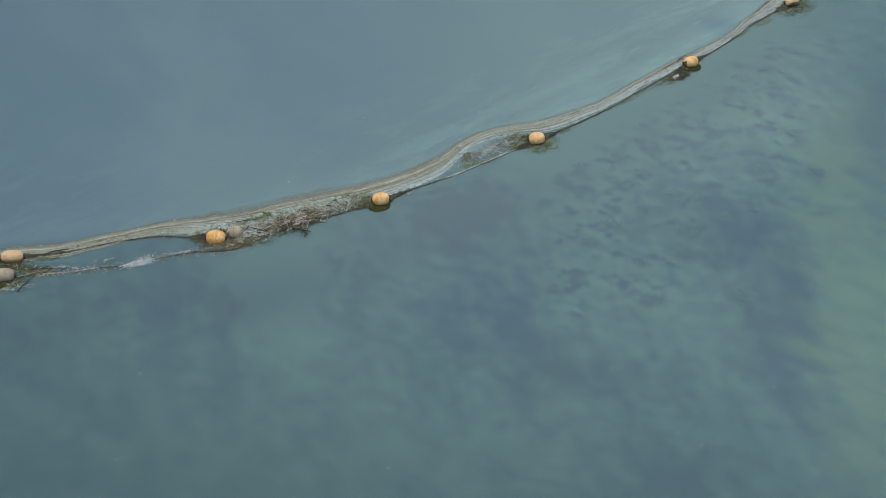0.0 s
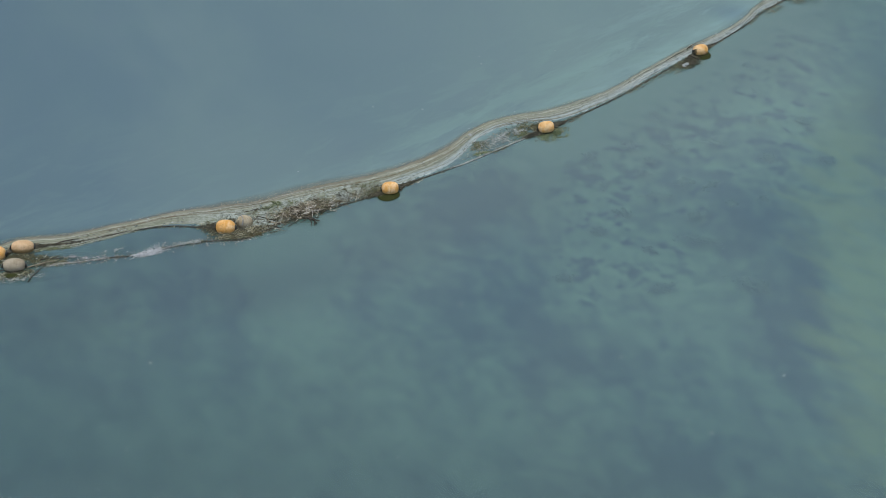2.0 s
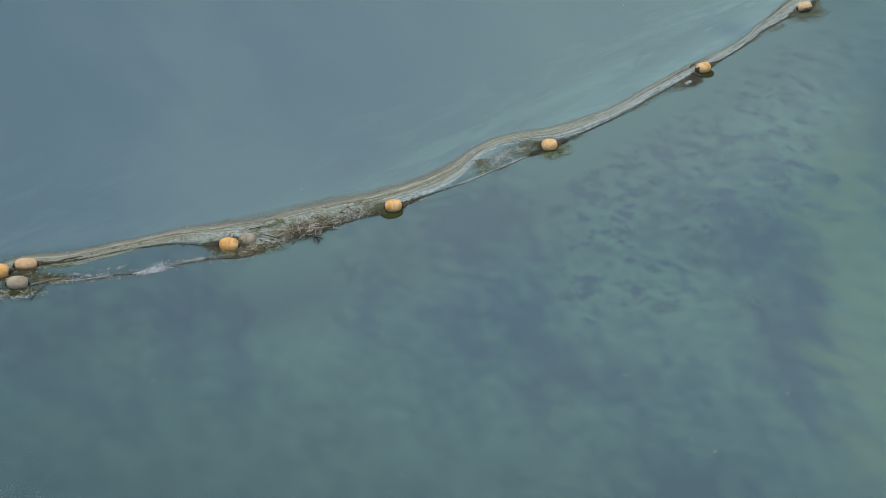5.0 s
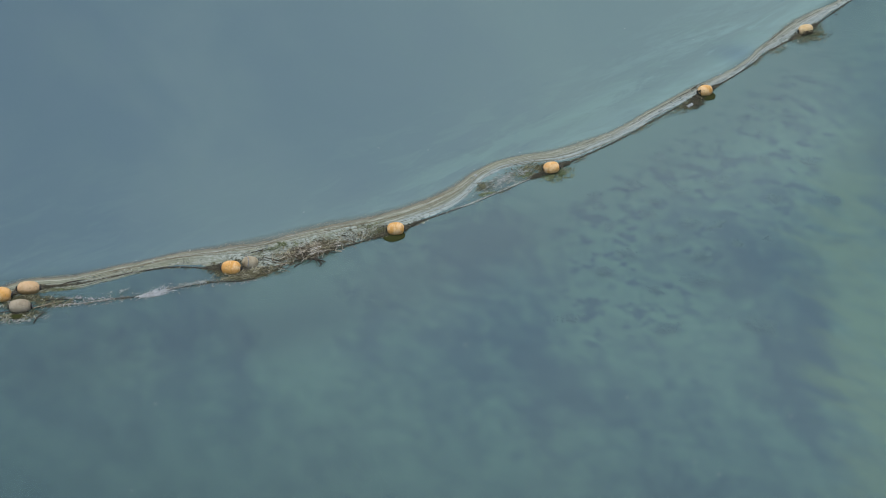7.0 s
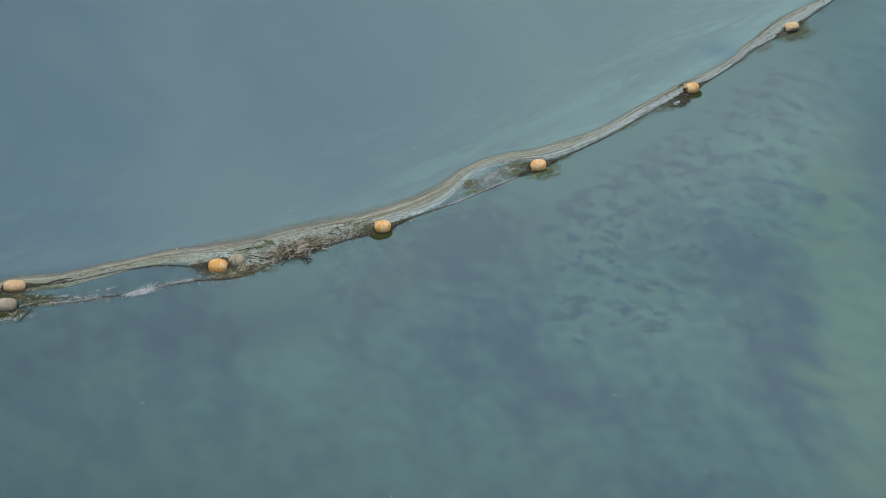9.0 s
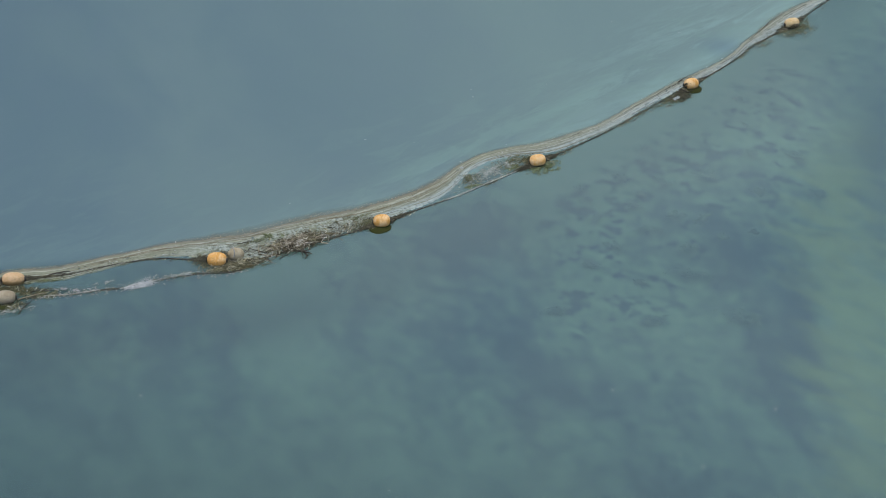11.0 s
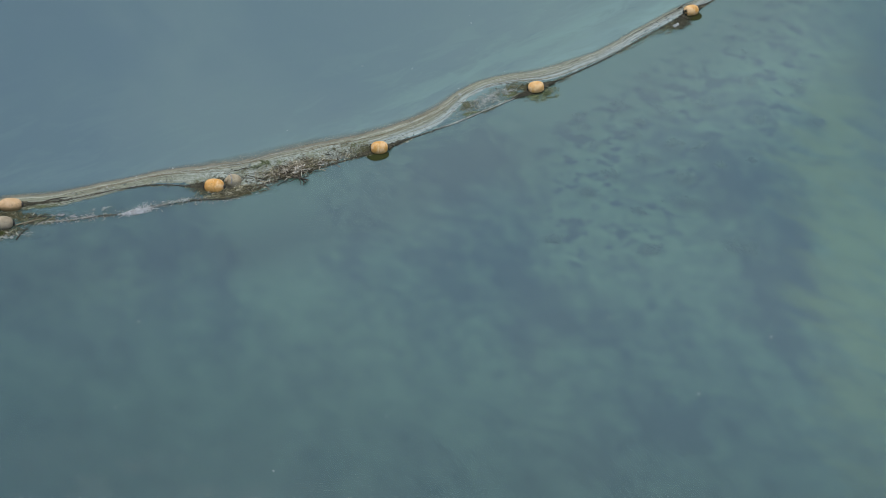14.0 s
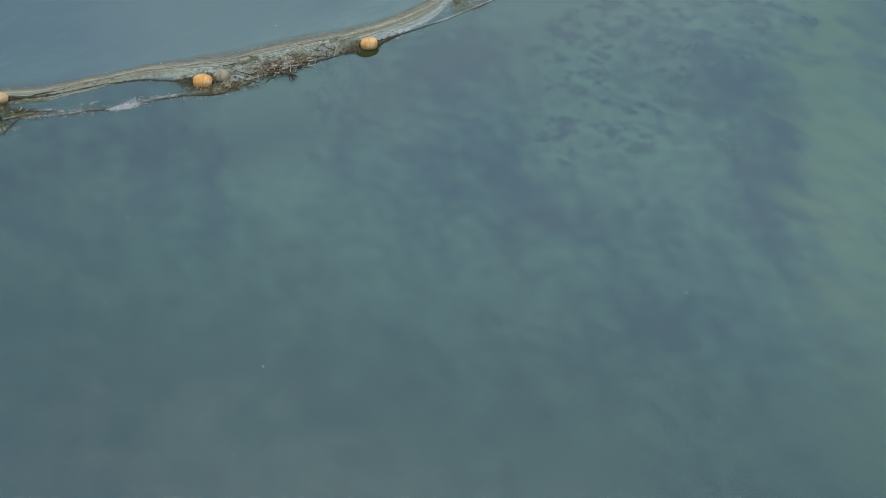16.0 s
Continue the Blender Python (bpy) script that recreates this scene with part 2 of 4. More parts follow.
def buoy_material(name, fresh, faded, grime, mark=(0.0, -0.055), coat=0.6):
    n = Nodes(name)
    rnd = n.tree.nodes.new("ShaderNodeObjectInfo").outputs["Random"]
    where = n.add("ShaderNodeVectorMath", )
    where.operation = "ADD"
    n.put(where.inputs[0], n.place())
    n.put(where.inputs[1], n.add("ShaderNodeCombineXYZ", X=n.math("MULTIPLY", rnd, 40.0)).outputs[0])
    w = where.outputs[0]
    base = n.mix(n.step(n.noise(w, 8, 5, 0.65, 0.5), 0.38, 0.62), fresh, faded)
    specks = n.step(n.noise(w, 50, 3, 0.7), 0.56, 0.70)
    base = n.mix(n.math("MULTIPLY", specks, 0.6), base, grime)
    streak = n.step(n.noise(w, 14, 5, 0.65, 0.6), 0.58, 0.74)
    base = n.mix(n.math("MULTIPLY", streak, 0.6), base, grime)
    z = n.add("ShaderNodeSeparateXYZ", Vector=n.place()).outputs[2]
    slime = n.step(n.math("MULTIPLY_ADD", n.noise(w, 20, 4), 0.06, z), *mark)
    base = n.mix(n.math("MULTIPLY", slime, coat), base, (0.26, 0.18, 0.075))
    return n.set(Base_Color=base, Roughness=0.75, Specular_IOR_Level=0.3, Normal=n.bump(n.noise(w, 26, 5, 0.65), 0.8, 0.012))


def plain_material(name, dark, light, scale=30.0, rough=0.8, relief=0.004):
    n = Nodes(name)
    w = n.place()
    col = n.mix(n.step(n.noise(w, scale, 5, 0.65), 0.32, 0.68), dark, light)
    return n.set(Base_Color=col, Roughness=rough, Normal=n.bump(n.noise(w, scale * 2.5, 3), 0.5, relief))


def scrap_material(name, stops, rough=0.75):
    """Loose scraps, each of a colour of its own."""
    n = Nodes(name)
    island = n.tree.nodes.new("ShaderNodeNewGeometry").outputs["Random Per Island"]
    col = n.ramp(island, stops)
    grain = n.noise(n.place(), 70, 3)
    col = n.mix(n.step(grain, 0.3, 0.75), col, n.mix(0.45, col, (0.05, 0.045, 0.03)))
    return n.set(Base_Color=col, Roughness=rough)


def stick_material(name, stops):
    n = Nodes(name)
    rnd = n.tree.nodes.new("ShaderNodeObjectInfo").outputs["Random"]
    col = n.ramp(rnd, stops)
    grain = n.noise(n.place((4, 40, 40)), 3.0, 4)
    col = n.mix(n.step(grain, 0.35, 0.7), col, n.mix(0.5, col, (0.06, 0.045, 0.03)))
    return n.set(Base_Color=col, Roughness=0.8)


def scum_material():
    n = Nodes("scum")
    uv = n.tree.nodes.new("ShaderNodeTexCoord").outputs["UV"]
    sep = n.add("ShaderNodeSeparateXYZ", Vector=uv)
    u, v = sep.outputs[0], sep.outputs[1]
    flow = n.add("ShaderNodeCombineXYZ", X=n.math("MULTIPLY", u, 0.28), Y=n.math("MULTIPLY", v, 4.0)).outputs[0]
    quick = n.add("ShaderNodeCombineXYZ", X=n.math("MULTIPLY", u, 0.8), Y=n.math("MULTIPLY", v, 4.6)).outputs[0]
    thin = n.noise(flow, 2.4, 3, 0.5, 0.3)
    hair = n.noise(quick, 5.0, 4, 0.65, 0.5)
    broad = n.noise(n.add("ShaderNodeCombineXYZ", X=u).outputs[0], 0.55, 2, 0.5)
    curd = n.noise(n.place(), 16, 5, 0.65, 0.6)
    fine = n.noise(n.place((0.7, 1.3, 1), 25), 40, 4, 0.7, 0.4)
    patchy = n.noise(n.place((0.8, 1.3, 1), 25), 3.2, 4, 0.6, 0.5)
    # the drift lines wander a little across the ribbon
    w = n.math("MULTIPLY_ADD", n.math("SUBTRACT", broad, 0.5), 0.22, v)
    w = n.math("MULTIPLY_ADD", n.math("SUBTRACT", thin, 0.5), 0.10, w)
    w = n.math("MULTIPLY_ADD", n.math("SUBTRACT", curd, 0.5), 0.035, w)

    def line_at(where, width):
        off = n.math("ABSOLUTE", n.math("SUBTRACT", w, where))
        return n.math("MULTIPLY", n.step(off, width, width * 0.3), n.step(hair, 0.36, 0.56))

    lines = n.math("MULTIPLY_ADD", hair, 0.5, n.math("MULTIPLY", thin, 0.5))
    col = n.ramp(lines, [(0.36, (0.150, 0.155, 0.105)), (0.44, (0.230, 0.248, 0.185)), (0.48, (0.275, 0.295, 0.235)),
                         (0.51, (0.195, 0.208, 0.150)), (0.55, (0.255, 0.275, 0.220)), (0.62, (0.335, 0.360, 0.315))])
    # past the middle the foam is paler and bluer
    east = n.step(u, 9.5, 12.5)
    col = n.mix(n.math("MULTIPLY", east, n.math("MULTIPLY_ADD", n.step(w, 0.62, 0.36), 0.50, 0.25)), col, n.mix(n.step(lines, 0.42, 0.58), (0.205, 0.238, 0.235), (0.370, 0.415, 0.415)))
    torn = n.math("MULTIPLY", east, n.step(n.math("MULTIPLY_ADD", curd, 0.3, n.math("MULTIPLY", hair, 0.7)), 0.50, 0.42))
    col = n.mix(n.math("MULTIPLY", torn, 0.6), col, (0.165, 0.180, 0.150))
    inner = n.math("MULTIPLY", n.step(n.math("MULTIPLY_ADD", n.math("SUBTRACT", hair, 0.5), 0.5, w), 0.46, 0.22), n.step(u, 3.2, 7.0))
    pale = n.mix(n.step(hair, 0.38, 0.62), (0.255, 0.315, 0.325), (0.41, 0.475, 0.485))
    col = n.mix(n.math("MULTIPLY", inner, n.math("MULTIPLY_ADD", n.step(thin, 0.40, 0.56), 0.5, 0.42)), col, pale)
    for where, width, colour, amount in ((0.34, 0.030, (0.115, 0.112, 0.075), 0.6), (0.47, 0.022, (0.135, 0.125, 0.085), 0.65), (0.56, 0.020, (0.15, 0.135, 0.09), 0.7),
                                         (0.41, 0.026, (0.44, 0.47, 0.43), 0.5), (0.62, 0.022, (0.50, 0.50, 0.42), 0.6)):
        col = n.mix(n.math("MULTIPLY", line_at(where, width), amount), col, colour)
    # brown pollen films the outer side
    rim = n.step(w, 0.63, 0.71)
    brown = n.mix(n.step(hair, 0.38, 0.62), (0.192, 0.170, 0.122), (0.255, 0.238, 0.190))
    col = n.mix(n.math("MULTIPLY", rim, n.math("MULTIPLY_ADD", n.step(u, 10.5, 7.5), 0.62, 0.28)), col, brown)
    # crumbs of rotten weed: a ragged lower side, and the wide raft between two floats
    raft = n.math("MULTIPLY", n.step(u, 3.2, 4.2), n.step(u, 7.2, 6.3))
    raft = n.math("MULTIPLY", raft, n.step(n.math("MULTIPLY_ADD", n.math("SUBTRACT", patchy, 0.5), 0.3, v), 0.66, 0.54))
    ragged = n.math("MULTIPLY", n.step(u, 4.5, 2.8), n.step(v, 0.5, 0.2))
    col = n.mix(n.math("MULTIPLY", raft, 0.85), col, n.mix(n.step(curd, 0.36, 0.62), (0.25, 0.288, 0.262), (0.385, 0.432, 0.408)))
    moss = n.noise(n.place((0.8, 1.2, 1), 20, (6, 2, 0)), 5.5, 4, 0.6, 0.6)
    col = n.mix(n.math("MULTIPLY", raft, n.math("MULTIPLY", n.step(moss, 0.52, 0.64), 0.6)), col, n.mix(n.step(fine, 0.42, 0.58), (0.085, 0.095, 0.045), (0.215, 0.235, 0.130)))
    crumb = n.math("MULTIPLY", n.math("MAXIMUM", ragged, raft), n.step(fine, 0.51, 0.60))
    col = n.mix(n.math("MULTIPLY", crumb, 0.65), col, n.mix(n.step(patchy, 0.42, 0.58), (0.060, 0.062, 0.035), (0.115, 0.125, 0.055)))
    white = n.math("MULTIPLY", n.math("MAXIMUM", raft, ragged), n.step(fine, 0.38, 0.32))
    col = n.mix(n.math("MULTIPLY", white, 0.4), col, (0.52, 0.55, 0.53))
    pepper = n.noise(n.place((0.7, 1.4, 1), 25, (2, 9, 0)), 44, 3, 0.65)
    col = n.mix(n.math("MULTIPLY", n.step(pepper, 0.60, 0.68), n.math("MULTIPLY_ADD", east, -0.25, 0.55)), col, (0.075, 0.070, 0.042))
    n.set(Base_Color=col, Roughness=0.7, Specular_IOR_Level=0.3, Normal=n.bump(n.math("ADD", lines, curd), 0.35, 0.015))
    # the outer rim thins out to a film, the inner edge is frayed
    gap = n.step(n.math("MULTIPLY_ADD", n.math("SUBTRACT", patchy, 0.5), 0.10, w), 0.60, 0.97)
    holes = n.math("MULTIPLY", n.step(curd, 0.50, 0.36), n.math("MULTIPLY_ADD", n.step(patchy, 0.52, 0.36), 0.4, n.math("MULTIPLY_ADD", east, 0.02, 0.2)))
    frayed = n.step(n.math("MULTIPLY_ADD", n.math("SUBTRACT", curd, 0.5), 0.6, v), 0.07, 0.0)
    holes = n.math("MAXIMUM", holes, frayed)
    clear = n.add("ShaderNodeMixShader", Fac=n.math("MAXIMUM", gap, holes))
    n.put(clear.inputs[1], n.bsdf.outputs[0])
    n.put(clear.inputs[2], n.add("ShaderNodeBsdfTransparent").outputs[0])
    n.put(n.out.inputs["Surface"], clear.outputs[0])
    return n.mat


def mat_material(name, dark, mid, light, cover=0.5, scale=26.0, slim=(0.6, 1.5), turn=20):
    """A thin mat of weed, mottled and full of gaps, that frays out towards its rim."""
    n = Nodes(name)
    w = n.place((*slim, 1), turn)
    a, b = n.noise(w, scale, 4, 0.7, 0.9), n.noise(n.place((*slim[::-1], 1), turn + 15, (5, 1, 0)), scale * 1.7, 4, 0.65, 0.5)
    tone = n.math("MAXIMUM", a, n.math("MULTIPLY", b, 0.96))
    col = n.ramp(tone, [(0.44, dark), (0.53, mid), (0.575, dark), (0.62, light), (0.70, mid)])
    n.set(Base_Color=col, Roughness=0.85, Specular_IOR_Level=0.15, Normal=n.bump(tone, 1.0, 0.02))
    uv = n.tree.nodes.new("ShaderNodeTexCoord").outputs["UV"]
    rim = n.add("ShaderNodeSeparateXYZ", Vector=uv).outputs[0]
    big = n.noise(n.place((1, 1, 1), 0, (7, 3, 0)), 7.0, 3, 0.6, 0.8)
    fray = n.math("MULTIPLY_ADD", n.math("SUBTRACT", big, 0.5), 0.8, n.math("MULTIPLY", n.math("SUBTRACT", n.noise(w, scale * 0.9, 5, 0.7, 0.8), 0.5), 1.4))
    gap = n.step(n.math("MULTIPLY_ADD", n.math("POWER", rim, 1.5), 0.42, fray), cover - 0.42, cover - 0.34)
    clear = n.add("ShaderNodeMixShader", Fac=gap)
    n.put(clear.inputs[1], n.bsdf.outputs[0])
    n.put(clear.inputs[2], n.add("ShaderNodeBsdfTransparent").outputs[0])
    n.put(n.out.inputs["Surface"], clear.outputs[0])
    return n.mat


WATER, BED, SCUM = water_material(), bed_material(), scum_material()
ORANGE = buoy_material("weathered_orange_plastic", (0.72, 0.375, 0.105), (0.85, 0.57, 0.30), (0.25, 0.155, 0.06))
FADED = buoy_material("faded_orange_plastic", (0.60, 0.40, 0.22), (0.66, 0.47, 0.29), (0.24, 0.17, 0.10), (0.045, 0.015), 0.75)
MOTTLED = buoy_material("mottled_tan_plastic", (0.62, 0.43, 0.21), (0.74, 0.57, 0.34), (0.17, 0.11, 0.05), (0.02, -0.04), 0.8)
GREY = buoy_material("grimy_grey_plastic", (0.33, 0.275, 0.195), (0.42, 0.36, 0.27), (0.13, 0.11, 0.08))
PALEGREY = buoy_material("bleached_grey_plastic", (0.36, 0.30, 0.20), (0.46, 0.40, 0.29), (0.16, 0.13, 0.085))
ROPEPALE = plain_material("foam_caked_rope", (0.20, 0.19, 0.18), (0.46, 0.44, 0.42), 30, 0.85)
ROPE = plain_material("wet_dark_rope", (0.020, 0.020, 0.018), (0.075, 0.07, 0.058), 45, 0.7)
RUBBER = plain_material("black_rubber", (0.015, 0.015, 0.015), (0.05, 0.045, 0.04), 60, 0.6)
WEED = scrap_material("rotting_weed", [(0.0, (0.022, 0.022, 0.012)), (0.30, (0.065, 0.064, 0.032)), (0.55, (0.150, 0.148, 0.080)), (0.80, (0.30, 0.295, 0.195)), (1.0, (0.60, 0.60, 0.52))])
# a darker copy of the weed; round the floats it includes their shade
DARKWEED = scrap_material("dark_weed", [(0.0, (0.014, 0.014, 0.009)), (0.55, (0.045, 0.042, 0.024)), (0.85, (0.11, 0.10, 0.06)), (1.0, (0.26, 0.24, 0.17))])
GREEN = scrap_material("bright_algae", [(0.0, (0.055, 0.072, 0.030)), (0.5, (0.13, 0.165, 0.065)), (0.8, (0.22, 0.265, 0.125)), (1.0, (0.38, 0.42, 0.29))])
REED = scrap_material("reed_straw", [(0.0, (0.020, 0.018, 0.009)), (0.32, (0.095, 0.088, 0.040)), (0.60, (0.30, 0.28, 0.15)), (0.85, (0.56, 0.52, 0.37)), (1.0, (0.72, 0.70, 0.60))])
ASH = scrap_material("pale_scraps", [(0.0, (0.14, 0.14, 0.125)), (0.5, (0.27, 0.275, 0.26)), (0.85, (0.40, 0.405, 0.39)), (1.0, (0.6, 0.59, 0.58))])
STICK = stick_material("driftwood", [(0.0, (0.016, 0.012, 0.008)), (0.24, (0.048, 0.040, 0.024)), (0.44, (0.175, 0.146, 0.092)), (0.68, (0.38, 0.33, 0.235)), (0.90, (0.62, 0.57, 0.47)), (1.0, (0.90, 0.88, 0.84))])
WEEDMAT = mat_material("weed_mat", (0.040, 0.042, 0.022), (0.150, 0.155, 0.085), (0.36, 0.375, 0.285), 0.46, 36.0)
THICKMAT = mat_material("thick_weed_mat", (0.022, 0.022, 0.012), (0.085, 0.082, 0.040), (0.30, 0.285, 0.19), 0.55, 34.0)
GREENMAT = mat_material("green_weed_mat", (0.040, 0.054, 0.026), (0.125, 0.158, 0.075), (0.33, 0.37, 0.24), 0.48)
STRAWMAT = mat_material("straw_mat", (0.022, 0.020, 0.011), (0.125, 0.112, 0.058), (0.42, 0.39, 0.27), 0.52, 24.0, (0.35, 2.0), 14)
# olive stand-in for the floats' reflection and shadow on the water
FLOATSHADE = mat_material("olive_float_reflection", (0.030, 0.036, 0.010), (0.038, 0.044, 0.012), (0.05, 0.056, 0.018), 1.15, 6.0)
FOAMMAT = mat_material("foam_mat", (0.18, 0.205, 0.195), (0.29, 0.32, 0.31), (0.46, 0.49, 0.48), 0.45, 26.0)
PINKMAT = mat_material("pinkish_foam_mat", (0.20, 0.205, 0.21), (0.33, 0.325, 0.33), (0.56, 0.55, 0.55), 0.40, 30.0, (0.4, 1.7), 10)
POLLEN = plain_material("brown_pollen", (0.125, 0.105, 0.062), (0.22, 0.19, 0.125), 25, 0.8)
DOWN = plain_material("white_down", (0.30, 0.33, 0.34), (0.48, 0.51, 0.52), 30, 0.8)
FROTH = plain_material("pale_froth", (0.30, 0.32, 0.29), (0.50, 0.52, 0.49), 25, 0.8)
BRANCH = plain_material("wet_bark", (0.018, 0.016, 0.012), (0.06, 0.05, 0.035), 40, 0.7)
DROWNED = plain_material("drowned_weed", (0.180, 0.252, 0.280), (0.222, 0.305, 0.315), 7, 0.9)
CHIP = plain_material("bleached_wood", (0.58, 0.55, 0.50), (0.82, 0.80, 0.76), 30, 0.8)
PLUME = plain_material("bleached_plume", (0.40, 0.42, 0.44), (0.66, 0.68, 0.70), 20, 0.8)


# ---- building helpers ----
def part(name, bm, material, parent=None, label=""):
    me = bpy.data.meshes.new(name)
    if isinstance(bm, tuple):
        me.from_pydata(*bm)
        me.update()
    else:
        bm.to_mesh(me)
        bm.free()
    me.materials.append(material)
    ob = new(name, me)
    if parent is not None:
        ob.parent = parent
    return tagged(ob, label)


def smooth(ob):
    ob.data.polygons.foreach_set("use_smooth", [True] * len(ob.data.polygons))
    return ob


def spline(points, step=0.02):
    """Points every step metres along a smooth line, with their distance from its start."""
    p = np.array(points, float)
    q = np.vstack([2 * p[0] - p[1], p, 2 * p[-1] - p[-2]])
    t = np.linspace(0, 1, 40, endpoint=False)[:, None]
    out = []
    for a, b, c, d in zip(q, q[1:], q[2:], q[3:]):
        out.append(0.5 * (2 * b + (c - a) * t + (2 * a - 5 * b + 4 * c - d) * t**2 + (3 * b - a - 3 * c + d) * t**3))
    out = np.vstack([*out, p[-1:]])
    s = np.r_[0, np.cumsum(np.linalg.norm(np.diff(out, axis=0), axis=1))]
    even = np.arange(0, s[-1], step)
    return np.stack([np.interp(even, s, out[:, k]) for k in range(out.shape[1])], 1), even


def frame_of(line):
    ahead = np.gradient(line[:, :2], axis=0)
    ahead /= np.linalg.norm(ahead, axis=1)[:, None]
    return ahead, np.stack([-ahead[:, 1], ahead[:, 0]], 1)


def wobble(s, seed, sizes=((0.9, 0.5), (0.27, 0.3), (0.09, 0.2))):
    """Smooth uneven numbers of about -1 to 1 along a length."""
    return sum(w * np.array([noise.noise((float(v) / size, seed * 7.3, size * 11)) for v in s]) for size, w in sizes) * 1.8


def tube(line, radius, sides=10, lay=0.16, twist=0.14):
    """A laid rope along the line: three strands that wind round one another."""
    n = len(line)
    ahead, left = frame_of(line)
    a = np.linspace(0, 2 * np.pi, sides, endpoint=False)
    s = np.r_[0, np.cumsum(np.linalg.norm(np.diff(line, axis=0), axis=1))]
    r = np.broadcast_to(radius, n)[:, None] * (1 + twist * np.cos(3 * (a[None] - 2 * np.pi * s[:, None] / lay)))
    v = np.zeros((n, sides, 3))
    v[..., :2] = line[:, None, :2] + left[:, None] * (r * np.cos(a))[..., None]
    v[..., 2] = line[:, 2:3] + r * np.sin(a)
    faces = [(i * sides + j, i * sides + (j + 1) % sides, (i + 1) * sides + (j + 1) % sides, (i + 1) * sides + j)
             for i in range(n - 1) for j in range(sides)]
    faces += [tuple(range(sides))[::-1], tuple((n - 1) * sides + j for j in range(sides))]
    return v.reshape(-1, 3).tolist(), [], faces


def lathe(profile, sides=28):
    """A round body about x from rows of (x, radius)."""
    bm = bmesh.new()
    rings = []
    for x, r in profile:
        rings.append([bm.verts.new((x, r * math.cos(k * math.tau / sides), r * math.sin(k * math.tau / sides))) for k in range(sides)])
    for a, b in zip(rings, rings[1:]):
        for k in range(sides):
            bm.faces.new((a[k], a[(k + 1) % sides], b[(k + 1) % sides], b[k]))
    bm.faces.new(rings[0][::-1])
    bm.faces.new(rings[-1])
    bmesh.ops.recalc_face_normals(bm, faces=bm.faces)
    return bm


def scraps(rng, spots, sizes, slim, lean=None, spread=3.2, height=(0.004, 0.03), curl=0.25):
    """Many small flat-bellied scraps, each a closed bent sliver of eight faces, at (x, y) spots."""
    verts, faces = [], []
    for x, y, *level in spots:
        size = rng.uniform(*sizes)
        wide = size * rng.uniform(*slim)
        turn = rng.uniform(-spread, spread) / 2 + (0.0 if lean is None else lean)
        z, tip = level[0] if level else rng.uniform(*height), rng.uniform(-0.25, 0.25)
        ca, sa = math.cos(turn), math.sin(turn)
        thick = max(0.003, 0.35 * wide)
        bend = rng.uniform(-curl, curl) * size
        shape = ((-size / 2, 0, 0), (size / 2, 0, 0), (0, wide / 2 + bend, 0), (0, -wide / 2 + bend, 0), (0, bend, thick), (0, bend, -thick / 2))
        base = len(verts)
        for a, b, c in shape:
            verts.append((x + ca * a - sa * b, y + sa * a + ca * b, z + c + tip * a * 0.5))
        for a, b, c in ((0, 3, 4), (3, 1, 4), (1, 2, 4), (2, 0, 4), (3, 0, 5), (1, 3, 5), (2, 1, 5), (0, 2, 5)):
            faces.append((base + a, base + b, base + c))
    return verts, [], faces


def cloud(rng, x, y, rx, ry, turn, count, hollow=0.0):
    """Spots in a patch with a soft, uneven rim."""
    out, ca, sa = [], math.cos(radians(turn)), math.sin(radians(turn))
    seed = rng.uniform(0, 50)
    while len(out) < count:
        a, r = rng.uniform(0, math.tau), math.sqrt(rng.uniform(hollow**2, 1))
        r *= 0.72 + 0.55 * noise.noise((math.cos(a) * 1.6 + seed, math.sin(a) * 1.6, seed))  + 0.12 * rng.gauss(0, 1)
        p, q = r * rx * math.cos(a), r * ry * math.sin(a)
        if noise.noise((p * 6 + seed, q * 6, 3.1)) > -0.28:
            out.append((x + ca * p - sa * q, y + sa * p + ca * q))
    return out


def patch(name, label, category, rng, material, spots, sizes, slim, **more):
    ob = part(name, scraps(rng, spots, sizes, slim, **more), material)
    return tagged(ob, label, category, kind="stuff")


def weed_mat(name, label, category, material, x, y, rx, ry, turn, z=0.004, seed=1, uneven=1.0):
    """A low lens of matted stuff with an uneven outline; its UV runs from the middle to the rim."""
    rings, spokes = 9, 40
    ca, sa = math.cos(radians(turn)), math.sin(radians(turn))
    verts, uvs, faces = [(x, y, z + 0.012)], [0.0], []
    for i in range(1, rings + 1):
        for k in range(spokes):
            a = math.tau * k / spokes
            t = i / rings
            r = t * (1 + 0.35 * uneven * noise.noise((math.cos(a) * 1.7 + seed, math.sin(a) * 1.7, seed * 3.3)) + 0.12 * uneven * noise.noise((math.cos(a) * 6, math.sin(a) * 6, seed)))
            p, q = r * rx * math.cos(a), r * ry * math.sin(a)
            verts.append((x + ca * p - sa * q, y + sa * p + ca * q, z + 0.012 * (1 - t * t) - 0.006 * (i == rings)))
            uvs.append(t)
    faces += [(0, 1 + k, 1 + (k + 1) % spokes) for k in range(spokes)]
    for i in range(rings - 1):
        for k in range(spokes):
            a, b = 1 + i * spokes + k, 1 + i * spokes + (k + 1) % spokes
            faces.append((a, a + spokes, b + spokes, b))
    ob = smooth(part(name, (verts, [], faces), material))
    layer = ob.data.uv_layers.new(name="UVMap")
    for loop in ob.data.loops:
        layer.data[loop.index].uv = (uvs[loop.vertex_index], 0.5)
    return tagged(ob, label, category, kind="stuff")


